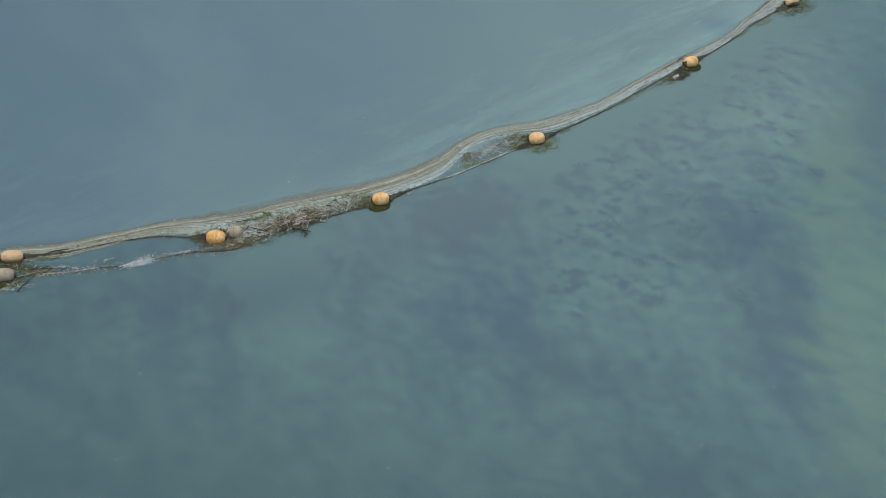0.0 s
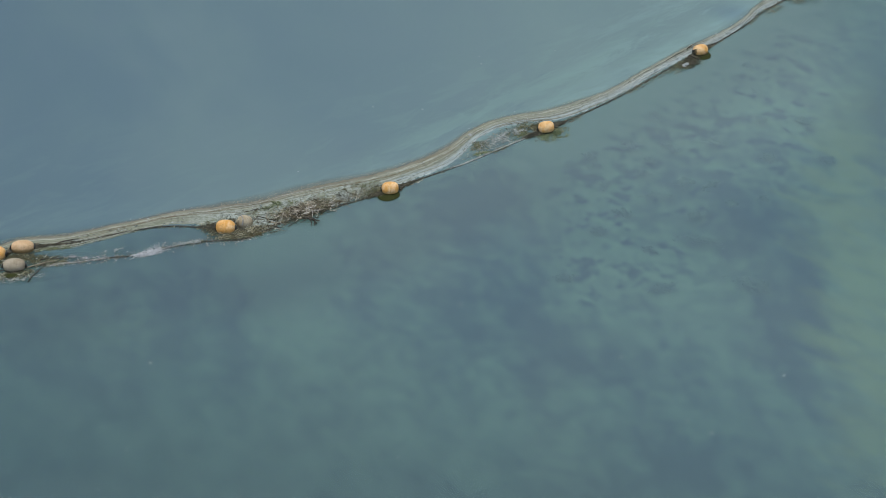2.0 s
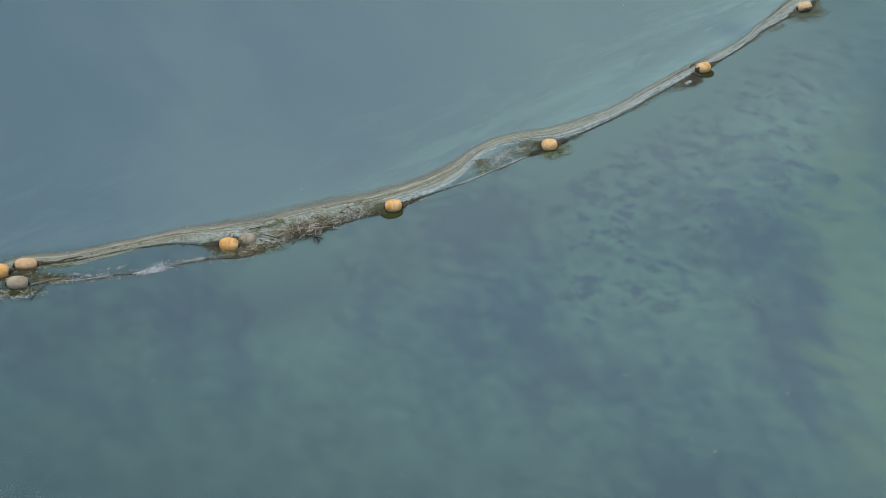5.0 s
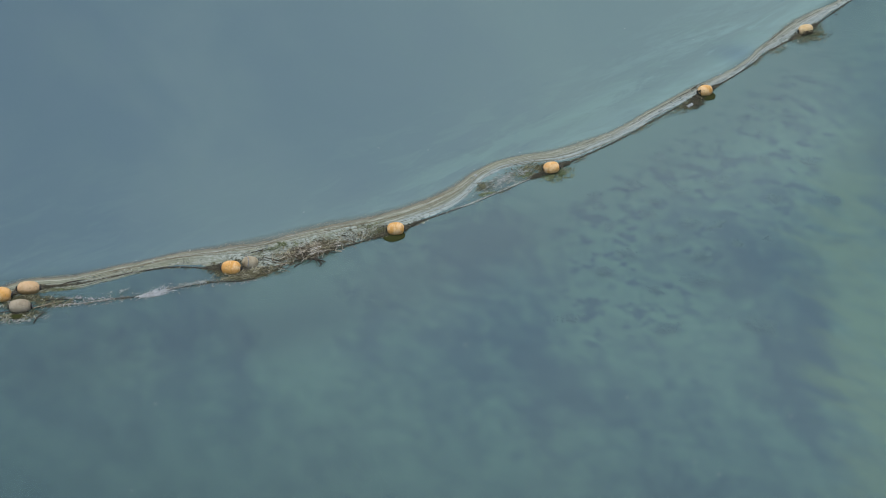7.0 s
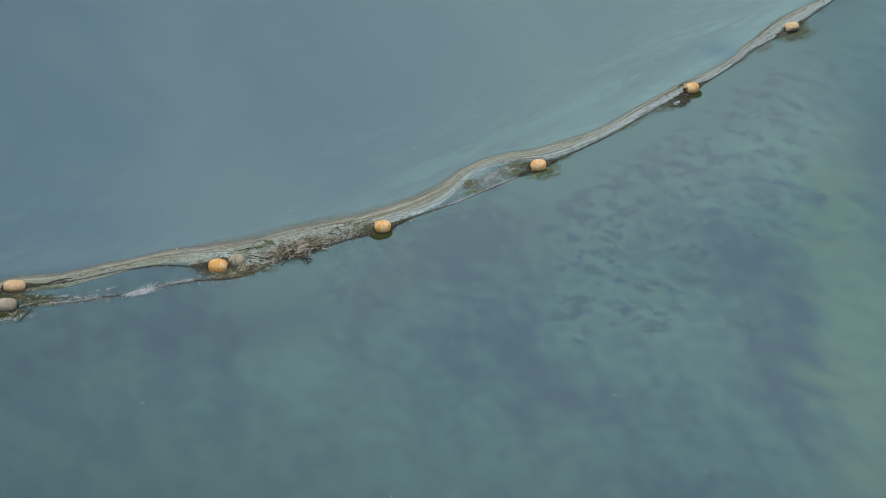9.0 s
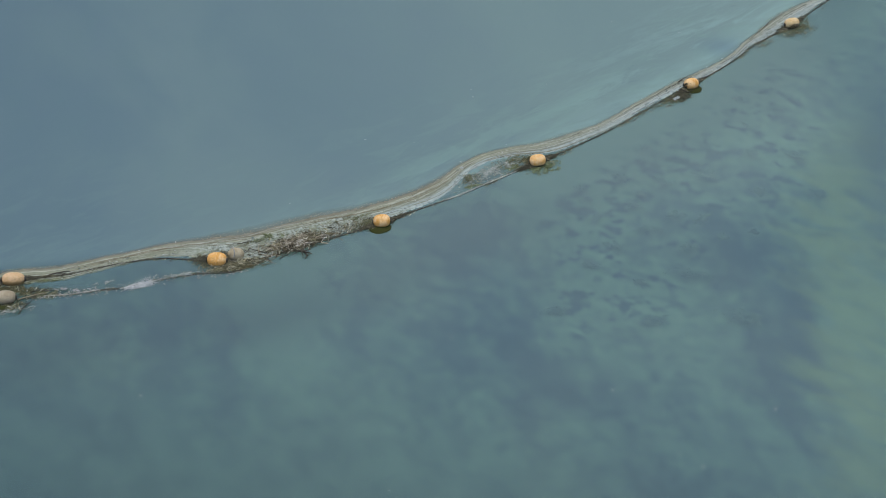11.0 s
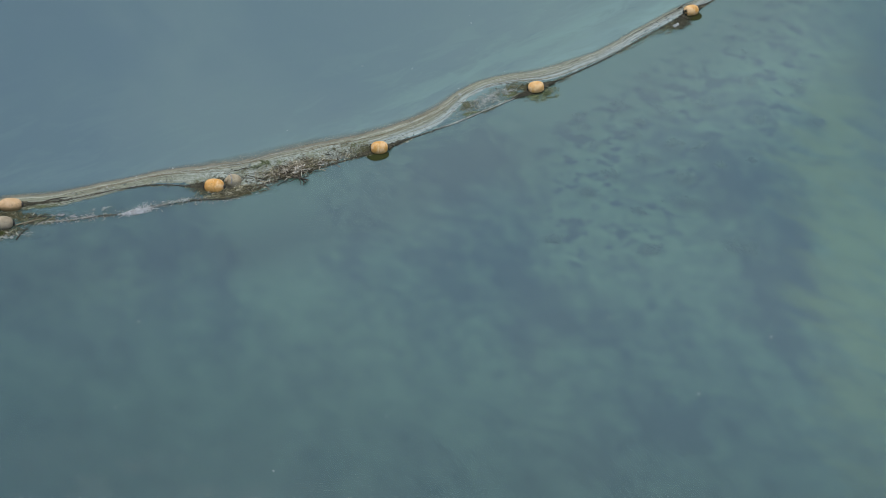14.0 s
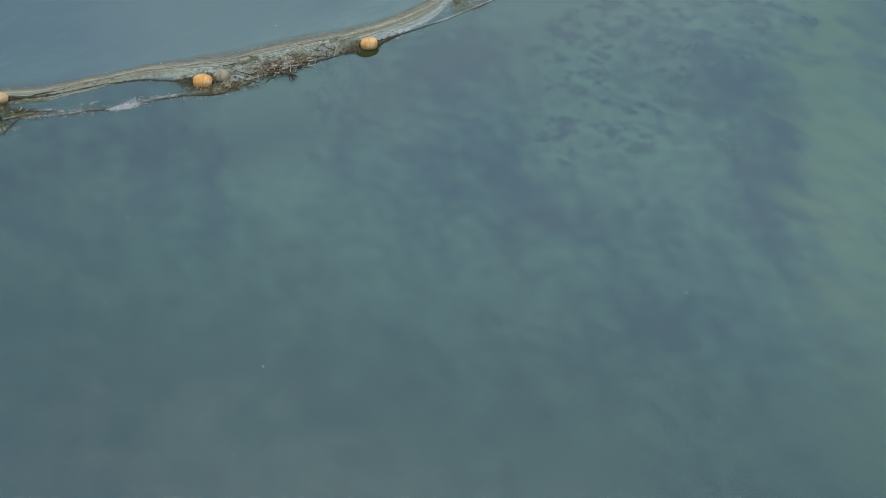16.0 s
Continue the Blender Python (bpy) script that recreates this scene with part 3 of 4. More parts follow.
# ---- the water and what lies under it ----
def sheet(name, material, z, relief, label, category):
    """A sheet to the horizon, its mesh finest in the middle."""
    k = np.linspace(-1, 1, 161)
    axis = 14 * k + 2486 * np.sign(k) * np.abs(k) ** 7
    verts = []
    for y in axis:
        for x in axis:
            near = math.exp(-(x * x + y * y) / 900)
            h = relief * near * noise.fractal((x * 0.6, (y + 16) * 0.6, 0), 1.0, 2.0, 3) if relief else 0.0
            verts.append((x, y + 16, z + h))
    n = len(axis)
    faces = [(j * n + i, j * n + i + 1, (j + 1) * n + i + 1, (j + 1) * n + i) for j in range(n - 1) for i in range(n - 1)]
    ob = smooth(part(name, (verts, [], faces), material))
    return tagged(ob, label, category, kind="structure")


sheet("water", WATER, 0.0, 0.0, "calm milky blue-green lake water with faint ripples", "water")
sheet("lake_bed", BED, -1.6, 0.15, "pale silt lake bed with dark patches of drowned weed", "lake bed")

# ---- drowned weed tufts that stand proud of the silt ----
TUFTS = [(3.61, 20.52, 0.28), (4.28, 20.50, 0.19), (4.48, 19.54, 0.24), (3.02, 19.45, 0.16), (2.87, 19.93, 0.15), (3.74, 19.79, 0.14), (2.77, 20.23, 0.17),
         (3.28, 18.72, 0.24), (3.92, 19.15, 0.23), (4.53, 17.99, 0.39), (5.26, 18.97, 0.16), (3.67, 17.75, 0.22), (2.84, 18.23, 0.23), (6.14, 22.97, 0.15),
         (4.12, 21.43, 0.15), (3.87, 20.12, 0.15), (4.97, 19.42, 0.23), (6.12, 20.20, 0.25), (5.83, 19.09, 0.15), (4.57, 18.68, 0.20), (5.35, 17.01, 0.50),
         (6.14, 21.26, 0.21), (3.72, 16.88, 0.25), (5.25, 20.68, 0.26), (7.20, 20.12, 0.23), (6.94, 21.26, 0.17), (2.12, 17.07, 0.29), (6.11, 22.12, 0.20)]


def drowned_tuft(x, y, wide, seed):
    """A low cushion of fronds lying over one way, dense in the middle and loose at the rim."""
    r = random.Random(seed)
    turn, spots = radians(r.gauss(-8, 14)), []
    lobes = [(r.gauss(0, 0.45) * wide, r.gauss(0, 0.28) * wide) for _ in range(4)]
    for _ in range(int(26 + 240 * wide)):
        p, q = r.choice(lobes)
        p, q = p + r.gauss(0, 0.55) * wide, q + r.gauss(0, 0.26) * wide
        spots.append((x + p * math.cos(turn) - q * math.sin(turn), y + p * math.sin(turn) + q * math.cos(turn), -1.56 + 0.10 * math.exp(-(p * p + 2 * q * q) / wide**2) * r.random()))
    ob = part("drowned_weed", scraps(r, spots, (0.04, 0.13), (0.2, 0.5), lean=turn - 0.2, spread=1.6), DROWNED)
    return tagged(ob, "dark tuft of drowned weed on the pale lake bed", "weed", "drowned weed tufts", "stuff")


for k, spot in enumerate(TUFTS):
    drowned_tuft(spot[0], spot[1], 0.62 * spot[2], 300 + k)

# ---- the floating line ----
LINE = [(-7.43, 15.93), (-6.87, 16.06), (-6.5, 16.23), (-5.74, 16.35), (-4.98, 16.59), (-4.28, 16.73), (-3.55, 16.68),
        (-2.83, 16.7), (-2.13, 16.97), (-1.5, 17.25), (-0.78, 17.58), (-0.22, 17.9), (0.44, 18.25), (1.11, 18.68),
        (1.86, 19.14), (2.73, 19.71), (3.26, 20.1), (3.8, 20.56), (4.25, 20.92), (4.79, 21.34), (5.66, 22.1),
        (6.17, 22.64), (6.98, 23.29), (7.87, 24.17), (8.86, 25.11)]
# way along the line, and where the scum begins and ends beside it
RIBBON = [(0.0, 0.0, 0.22), (0.74, -0.11, 0.18), (1.5, -0.14, 0.18), (2.23, -0.10, 0.18), (2.98, -0.02, 0.18), (3.74, 0.06, 0.46),
          (4.5, -0.17, 0.72), (5.25, -0.04, 0.71), (6.02, -0.02, 0.62), (6.77, 0.03, 0.49), (7.5, 0.01, 0.38), (8.1, 0.02, 0.45),
          (8.45, 0.20, 0.50), (9.02, 0.46, 0.64), (9.75, 0.40, 0.62), (10.3, 0.05, 0.44), (11.25, 0.01, 0.27), (12.0, 0.01, 0.24),
          (12.75, 0.03, 0.21), (13.49, 0.02, 0.29), (14.26, -0.01, 0.17), (15.0, 0.0, 0.11), (15.73, 0.01, 0.20), (16.51, 0.0, 0.43),
          (17.23, 0.03, 0.35), (18.0, 0.0, 0.14), (19.2, 0.0, 0.14)]
FLOATS = [(0.57, "b0"), (0.98, "b1"), (4.18, "b2"), (6.96, "b3"), (10.03, "b4"), (13.69, "b5"), (16.63, "b6")]

line, along = spline(LINE)
ahead, left = frame_of(line)


def beside(s, d=0.0):
    """The place d metres to the far side of the line, s metres along it, and the line's heading there."""
    k = min(int(round(s / 0.02)), len(line) - 1)
    return line[k] + d * left[k], math.atan2(ahead[k][1], ahead[k][0])


def rope_run(name, parent, pts, s, radius):
    z = 0.006 + 0.006 * wobble(s, 3) - 0.022 * np.exp(-((s - 9.0) / 0.7) ** 4) * (name == "rope_length" and parent.name == "boom_rope")
    return smooth(part(name, tube(np.c_[pts, z], radius), ROPE, parent))


boom_rope = tagged(new("boom_rope"), "dark wet laid rope threaded between floats on the water", "rope")
ends = [0.0] + [s for s, _ in FLOATS] + [along[-1]]
for a, b in zip(ends, ends[1:]):
    keep = (along >= a - 0.01) & (along <= b + 0.01)
    s = along[keep]
    grip = np.exp(-((s - a) / 0.33) ** 2) * (a > 0) + np.exp(-((b - s) / 0.33) ** 2) * (b < 19)
    rope_run("rope_length", boom_rope, line[keep], s, 0.009 + 0.016 * grip + 0.003 * wobble(s, a))

SLACK = [(-7.18, 15.61), (-6.55, 15.78), (-5.97, 15.88), (-5.58, 15.92), (-5.15, 16.01), (-4.72, 16.07), (-4.3, 16.22),
         (-3.91, 16.33), (-3.56, 16.39), (-3.08, 16.44), (-2.56, 16.75)]
slack, slack_s = spline(SLACK)
slack_rope = tagged(new("slack_rope"), "thin old rope drifting in a slack loop, hung with scraps", "rope")
loose = slack + 0.012 * np.stack([wobble(slack_s, 21), wobble(slack_s, 22)], 1)
for a, b, stuff in ((0.0, 1.15, ROPE), (1.15, 2.1, ROPEPALE), (2.1, 2.75, ROPE), (2.75, 3.55, ROPEPALE), (3.55, 5.2, ROPE)):
    keep = (slack_s >= a - 0.01) & (slack_s <= b + 0.01)
    ob = rope_run("rope_length", slack_rope, loose[keep], slack_s[keep], 0.010 + 0.003 * wobble(slack_s[keep], 5))
    if stuff == ROPEPALE:
        ob.data.materials[0] = ROPEPALE
        tagged(ob, "rope caked with pinkish grey foam")


def eased(k):
    """One column of the ribbon's rows along the whole line, its corners rounded."""
    rows = np.array(RIBBON)
    v = np.interp(along, rows[:, 0], rows[:, k])
    for width in (31, 21):
        v = np.convolve(np.pad(v, width // 2, mode="edge"), np.ones(width) / width, "valid")
    return v


INNER, OUTER = eased(1), eased(2)


def scum_ribbon():
    """One long raft of foam and pollen, thickest in the middle, with ragged edges."""
    s, low, high = along, INNER, OUTER
    loose = np.interp(s, [0, 10, 11.5, 19], [1, 1, 2.0, 2.0])
    low = low + 0.016 * loose * wobble(s, 31, ((0.3, 0.5), (0.08, 0.5)))
    high = high + np.interp(s, [0, 3, 7, 11, 19], [0.13, 0.14, 0.17, 0.09, 0.06]) + 0.02 * loose * wobble(s, 32, ((0.8, 0.6), (0.15, 0.3)))
    across = 13
    verts, uvs = [], []
    for k in range(len(s)):
        for j in range(across):
            v = j / (across - 1)
            d = low[k] + (high[k] - low[k]) * v
            x, y = line[k] + d * left[k]
            z = -0.006 + 0.016 * math.sin(math.pi * min(1, max(0, v))) ** 0.5 + 0.004 * noise.noise((x * 9, y * 9, 0))
            verts.append((x, y, z))
            uvs.append((s[k], v))
    faces = [(k * across + j, (k + 1) * across + j, (k + 1) * across + j + 1, k * across + j + 1)
             for k in range(len(s) - 1) for j in range(across - 1)]
    ob = smooth(part("scum", (verts, [], faces), SCUM))
    layer = ob.data.uv_layers.new(name="UVMap")
    for loop in ob.data.loops:
        layer.data[loop.index].uv = uvs[loop.vertex_index]
    return tagged(ob, "streaky grey-brown foam and pollen scum along the float line", "scum", kind="stuff")


scum_ribbon()


def strands(name, label, material, count, seed, wide, spans, rows_at=(0.08, 0.86), lengths=(0.7, 3.0), rim=0.35):
    """Long thin lines of pollen or foam drawn out by the current along the scum."""
    r = random.Random(seed)
    verts, faces = [], []
    for _ in range(count):
        a, v = r.uniform(*spans), r.uniform(*rows_at)
        if r.random() < rim:
            v = r.uniform(0.70, 0.90)
        k0, k1 = int(a / 0.02), int(min(a + r.uniform(*lengths), 18.8) / 0.02)
        drift, key = r.uniform(-0.12, 0.12), r.uniform(0, 99)
        base, w0 = len(verts), r.uniform(*wide)
        ks = list(range(k0, k1, 2))
        for k in ks:
            t = (k - k0) / (k1 - k0)
            low, high = INNER[k], OUTER[k]
            at = v + drift * (t - 0.5) + 0.06 * noise.noise((along[k] * 1.3, key, 0)) + 0.02 * noise.noise((along[k] * 6, key, 5))
            d = low + (high - low) * min(0.97, max(0.03, at))
            w = w0 * math.sin(math.pi * (0.06 + 0.9 * t)) * (0.75 + 0.8 * noise.noise((along[k] * 5, key, 9)))
            w = max(0.0008, w)
            for off, z in ((-w, 0.010), (0, 0.016), (w, 0.010)):
                x, y = line[k] + (d + off) * left[k]
                verts.append((x, y, z + 0.003 * noise.noise((x * 4, y * 4, key))))
        for j in range(len(ks) - 1):
            b = base + 3 * j
            faces += [(b, b + 3, b + 4, b + 1), (b + 1, b + 4, b + 5, b + 2)]
    return tagged(smooth(part(name, (verts, [], faces), material)), label, "scum", kind="stuff")


taut = (along > 8.0) & (along < 9.85)
tagged(smooth(part("foam_line", tube(np.c_[line[taut] + 0.008 * np.stack([wobble(along[taut], 51), wobble(along[taut], 52)], 1), 0.004 + 0 * along[taut]],
                                     np.maximum(0.003, 0.008 + 0.011 * wobble(along[taut], 53))), FROTH)), "pale froth gathered along a sunken rope", "foam", kind="stuff")
strands("pollen_strands", "thin brown pollen lines drawn out along the scum", POLLEN, 14, 5, (0.003, 0.008), (0.3, 9.5), (0.15, 0.80))
strands("muck_strands", "broken dark line of muck on the outer rim of pale foam", BRANCH, 9, 16, (0.002, 0.006), (10.5, 17.0), (0.70, 0.90), (0.3, 1.0), 0.0)
strands("muck_strands", "dark hair-thin lines of muck on the scum", BRANCH, 9, 6, (0.002, 0.005), (6.5, 17.5), (0.1, 0.8), (0.3, 1.3))
strands("foam_strands", "thin pale foam lines drawn out along the scum", FROTH, 22, 8, (0.003, 0.007), (6.2, 17.5), (0.08, 0.8), (0.3, 1.6))
strands("foam_strands", "a few hair-thin pale lines on the greenish scum", FROTH, 10, 9, (0.003, 0.006), (0.3, 5.5))


# ---- floats ----
def build_float(name, material, label, length=0.308, width=0.242, ends=None):
    thing = tagged(new(name), label, "buoy", "floats on the line")
    profile = []
    for k in range(25):
        a = -math.pi / 2 + math.pi * k / 24
        x = math.copysign(abs(math.sin(a)) ** 0.84, math.sin(a)) * length / 2
        r = max(0.028, abs(math.cos(a)) ** 0.72 * width / 2)
        profile.append((x, r))
    smooth(part("body", lathe(profile), material, thing))
    w = width / 2
    if ends is None:
        smooth(part("seam", lathe([(-0.005, w - 0.002), (-0.003, w + 0.0003), (0.003, w + 0.0003), (0.005, w - 0.002)]), material, thing))
    for side in (-1, 1):
        x = side * length / 2
        smooth(part("sleeve", lathe([(x - 0.02, 0.034), (x + side * 0.006, 0.036), (x + side * 0.020, 0.032), (x + side * 0.022, 0.024)]), ends or RUBBER, thing, "" if ends else "black rubber rope sleeve"))
    return thing


buoy = build_float("buoy", ORANGE, "weathered orange plastic float threaded on the rope")
grey_buoy = build_float("buoy", GREY, "grimy grey-brown plastic float lying among scraps", 0.33, 0.225)


def set_float(ob, x, y, z, heading, roll=0.0, tilt=0.0, scale=1.0):
    ob.matrix_world = Matrix.Translation((x, y, z)) @ Euler((radians(roll), radians(tilt), heading)).to_matrix().to_4x4() @ Matrix.Scale(scale, 4)
    return ob


LABELS = {"b0": "orange plastic float crowded against two others", "b1": "faded orange float with a brown waterline, tied to dark rope",
          "b2": "bright orange float nested in reed scraps beside a grey one", "b3": "orange float riding high at the end of the debris raft",
          "b4": "orange float ringed by yellow-green algae", "b5": "orange float with a clump of leaves caught behind it",
          "b6": "pale tan float with brown stains, smeared with dark weed"}
first, AFLOAT = True, {}
for s, key in FLOATS:
    (x, y), heading = beside(s)
    if key in ("b1", "b6"):
        ob = build_float("buoy", {"b1": FADED, "b6": MOTTLED}[key], LABELS[key], 0.345, 0.225 if key == "b1" else 0.238)
    else:
        ob = buoy if first else copy_thing(buoy, Matrix.Identity(4))
        first = False
    heading = radians({"b0": 2, "b1": 7, "b2": -3, "b3": 4, "b4": 6, "b5": 14, "b6": 22}[key])
    set_float(ob, x, y - 0.02, {"b1": 0.045, "b2": 0.055}.get(key, 0.075), heading, roll=22 * math.sin(5 * s), tilt=5 * math.sin(s * 2.3), scale={"b3": 0.90, "b4": 0.89, "b5": 0.88, "b6": 0.87}.get(key, 1.0))
    AFLOAT[key] = tagged(ob, LABELS[key])
set_float(grey_buoy, -6.55, 15.80, 0.05, radians(8), 10, 4)
second = build_float("buoy", PALEGREY, "round grey float end pushed against a bright orange one", 0.265, 0.235, PALEGREY)
set_float(second, -3.08, 16.80, 0.035, radians(24), 15, 30, 0.92)
band = []
for k in range(15):
    a = math.pi * (0.1 + 0.8 * k / 14)
    band.append((-0.085 - 0.012 * math.sin(a), 0.102 * math.cos(a), 0.102 * math.sin(a)))
strap = bmesh.new()
rows = [[strap.verts.new((x + dx, y * f, z * f)) for dx, f in ((-0.008, 0.9), (-0.008, 1.06), (0.008, 1.06), (0.008, 0.9))] for x, y, z in band]
for a, b in zip(rows, rows[1:]):
    for k in range(4):
        strap.faces.new((a[k], a[(k + 1) % 4], b[(k + 1) % 4], b[k]))
strap.faces.new(rows[0][::-1])
strap.faces.new(rows[-1])
part("strap", strap, ROPEPALE, second, "pale worn cord round the float")

# ---- matted weed round the floats, and their painted reflections ----
for k, (label, category, material, x, y, rx, ry, turn) in enumerate((
        ("olive weed mat with gaps in a pocket beside a float", "weed", WEEDMAT, 1.36, 19.10, 0.58, 0.24, 33),
        ("ragged olive weed mat at the end of a pocket", "weed", WEEDMAT, 0.70, 18.70, 0.34, 0.22, 40),
        ("thin grey foam in a pocket of still water", "foam", FOAMMAT, 1.00, 18.86, 0.95, 0.26, 33),
        ("dark weed mat packed against an orange float", "weed", THICKMAT, 1.72, 19.20, 0.24, 0.15, 33),
        ("yellow-green algae mat in front of an orange float", "algae", GREENMAT, 1.94, 19.05, 0.31, 0.26, 12),
        ("dark weed mat behind an orange float", "weed", THICKMAT, 4.52, 21.02, 0.38, 0.18, 36),
        ("thin weed mat below the rope", "weed", WEEDMAT, 4.36, 20.93, 0.50, 0.14, 38),
        ("ragged dark weed mat round an orange float", "weed", WEEDMAT, 7.06, 23.22, 0.62, 0.34, 42),
        ("dark wet mat of weed between three floats", "weed", THICKMAT, -6.50, 16.00, 0.66, 0.22, 8),
        # weed, darkened for the shadow below the grey float
        ("dark mat under a grey float, weed and painted shadow", "weed", THICKMAT, -6.56, 15.64, 0.46, 0.17, 6),
        ("foam rim of a dark weed mat", "foam", FOAMMAT, -6.48, 15.58, 0.62, 0.15, 8),
        ("brown weed mat trailing from a grey float", "weed", WEEDMAT, -6.00, 15.93, 0.48, 0.17, 12),
        ("dark weed mat round a bright orange float", "weed", THICKMAT, -3.38, 16.70, 0.40, 0.26, 5),
        ("straw mat packed below a bright orange float", "reeds", STRAWMAT, -3.02, 16.55, 0.62, 0.15, 12),
        ("dark straw mat under driftwood", "reeds", STRAWMAT, -2.12, 17.10, 0.64, 0.20, 24),
        # black layer that puts the shade between the heap's sticks into colour
        ("black mat painting the shade between sticks of a driftwood heap", "weed", THICKMAT, -2.14, 17.02, 0.46, 0.15, 24),
        ("brown weed mat packed behind an orange float", "weed", WEEDMAT, -1.02, 17.56, 0.36, 0.17, 24),
        ("black weed mat against an orange float", "weed", THICKMAT, -0.92, 17.55, 0.28, 0.16, 24),
        # not algae: the floats' reflections and shadows, laid on the water as mats
        ("smooth olive reflection and shadow painted below an orange float", "algae", FLOATSHADE, -0.80, 17.46, 0.19, 0.13, 15),
        ("rounded olive reflection painted under an orange float", "algae", FLOATSHADE, 4.83, 21.24, 0.15, 0.13, 20),
        ("pink-grey foam film on a slack rope", "foam", PINKMAT, -5.40, 15.98, 0.62, 0.11, 10),
        ("ragged pale foam film drifting off a slack rope", "foam", PINKMAT, -5.72, 15.99, 0.40, 0.12, 8),
        ("thin pale foam trailing from a slack rope", "foam", FOAMMAT, -5.05, 16.16, 0.34, 0.07, 14),
        # likewise the grey float's dark reflection, as a mat
        ("dark olive shadow and reflection painted under a grey float", "algae", FLOATSHADE, -6.56, 15.61, 0.12, 0.05, 6),
        ("white foam rim beside a dark patch under a grey float", "foam", FOAMMAT, -6.36, 15.52, 0.20, 0.07, 30),
        ("grey foam film on a slack rope", "foam", FOAMMAT, -3.95, 16.33, 0.50, 0.06, 14))):
    weed_mat(category + "_mat", label, category, material, x, y, rx, ry, turn, 0.003 + 0.0017 * k if k < 8 else 0.003 + 0.0014 * (k - 8), k + 1, 0.25 if material == FLOATSHADE else 1.0)

# ---- scraps along the line ----
rng = random.Random(7)


def along_line(low, high, count, d0, d1):
    out = []
    for _ in range(count):
        s = rng.uniform(low, high)
        (x, y), _ = beside(s, rng.triangular(d0, d1, (d0 + d1) / 2))
        out.append((x, y))
    return out


def along_slack(low, high, count, wide):
    out = []
    for _ in range(count):
        k = int(rng.uniform(low, high) / 0.02)
        k = min(k, len(slack) - 1)
        out.append((slack[k][0] + rng.gauss(0, wide), slack[k][1] + rng.gauss(0, wide)))
    return out


edge_spots = []
for s in np.arange(0.3, 19.0, 0.008):
    if rng.random() < 0.30 + 0.9 * noise.noise((s * 1.7, 4.0, 0)):
        edge_spots.append(tuple(beside(s, rng.gauss(-0.010, 0.018))[0]))
patch("weed_fringe", "dark rotting weed scraps caught on the rope", "weed", rng, WEED, edge_spots, (0.012, 0.05), (0.2, 0.6), lean=0.5, spread=1.6, height=(0.0, 0.010))
wisp = [tuple(beside(rng.gauss(15.75, 0.13), rng.gauss(-0.10, 0.06))[0]) for _ in range(46)]
patch("weed_fringe", "thin wisp of pale brown weed drifting off the rope", "weed", rng, WEED, wisp, (0.03, 0.09), (0.12, 0.35), lean=0.5, spread=0.9, height=(0.0, 0.012))
clots = [tuple(beside(s, rng.gauss(-0.025, 0.035))[0]) for s in np.arange(7.2, 18.6, 0.012) if noise.noise((s * 2.6, 9.0, 0)) > 0.12]
patch("weed_fringe", "clotted brown weed scraps hanging off the rope", "weed", rng, WEED, clots, (0.025, 0.09), (0.12, 0.4), lean=0.6, spread=1.4, height=(0.0, 0.014))
patch("pollen_flecks", "pale flecks on the outer rim of the scum", "scum", rng, ASH,
      [tuple(beside(s, np.interp(s, [r[0] for r in RIBBON], [r[2] for r in RIBBON]) * rng.uniform(0.7, 0.95))[0]) for s in (rng.uniform(0.5, 17.5) for _ in range(150))],
      (0.010, 0.028), (0.4, 0.9), height=(0.004, 0.012))
patch("reed_bed", "straw-coloured reed scraps packed below an orange float", "reeds", rng, REED,
      cloud(rng, -3.10, 16.56, 0.50, 0.15, 14, 760), (0.05, 0.17), (0.035, 0.09), lean=0.25, spread=2.2, height=(0.004, 0.05))
patch("weed_nest", "dark wet weed round a float", "weed", rng, WEED, cloud(rng, -3.36, 16.66, 0.38, 0.26, 5, 620), (0.015, 0.07), (0.12, 0.4), height=(0.002, 0.022))
# weed at each float, its black partly standing for shade
for s, near, far_side, wide in ((0.98, 0.14, 0.50, 0.06), (4.18, 0.12, 0.26, 0.13), (6.96, 0.13, 0.28, 0.07), (10.03, 0.13, 0.30, 0.08), (13.69, 0.12, 0.24, 0.05), (16.63, 0.12, 0.26, 0.07)):
    spots = []
    for side in (-1, 1):
        for _ in range(260):
            away = near + abs(rng.gauss(0, 0.45)) * far_side
            spots.append(tuple(beside(s + side * away, rng.gauss(0.0, 0.6 * wide) * max(0.2, 1 - away / 0.6))[0]))
    patch("weed_nest", "black weed with painted shade on the rope beside a float", "weed", rng, DARKWEED, spots, (0.03, 0.11), (0.12, 0.3), lean=0.5, spread=1.5, height=(0.0, 0.03))


def draped(ob, count, low, high, ends=(-0.7, 0.7)):
    """Spots on the skin of a float, on the side that faces the shore, between two slopes in degrees."""
    m, out = ob.matrix_world, []
    long, wide = 0.1675 * m.to_scale()[0], 0.122 * m.to_scale()[0]
    axis = (m.to_3x3() @ Vector((1, 0, 0))).normalized()
    front = Vector((axis.y, -axis.x, 0)).normalized()
    for _ in range(count):
        t, a = rng.uniform(*ends), radians(rng.uniform(low, high))
        r = wide * (1 - abs(t) ** 2.3) ** 0.5
        p = m.translation + axis * long * t + front * r * math.cos(a) + Vector((0, 0, r * math.sin(a)))
        out.append(tuple(p))
    return out


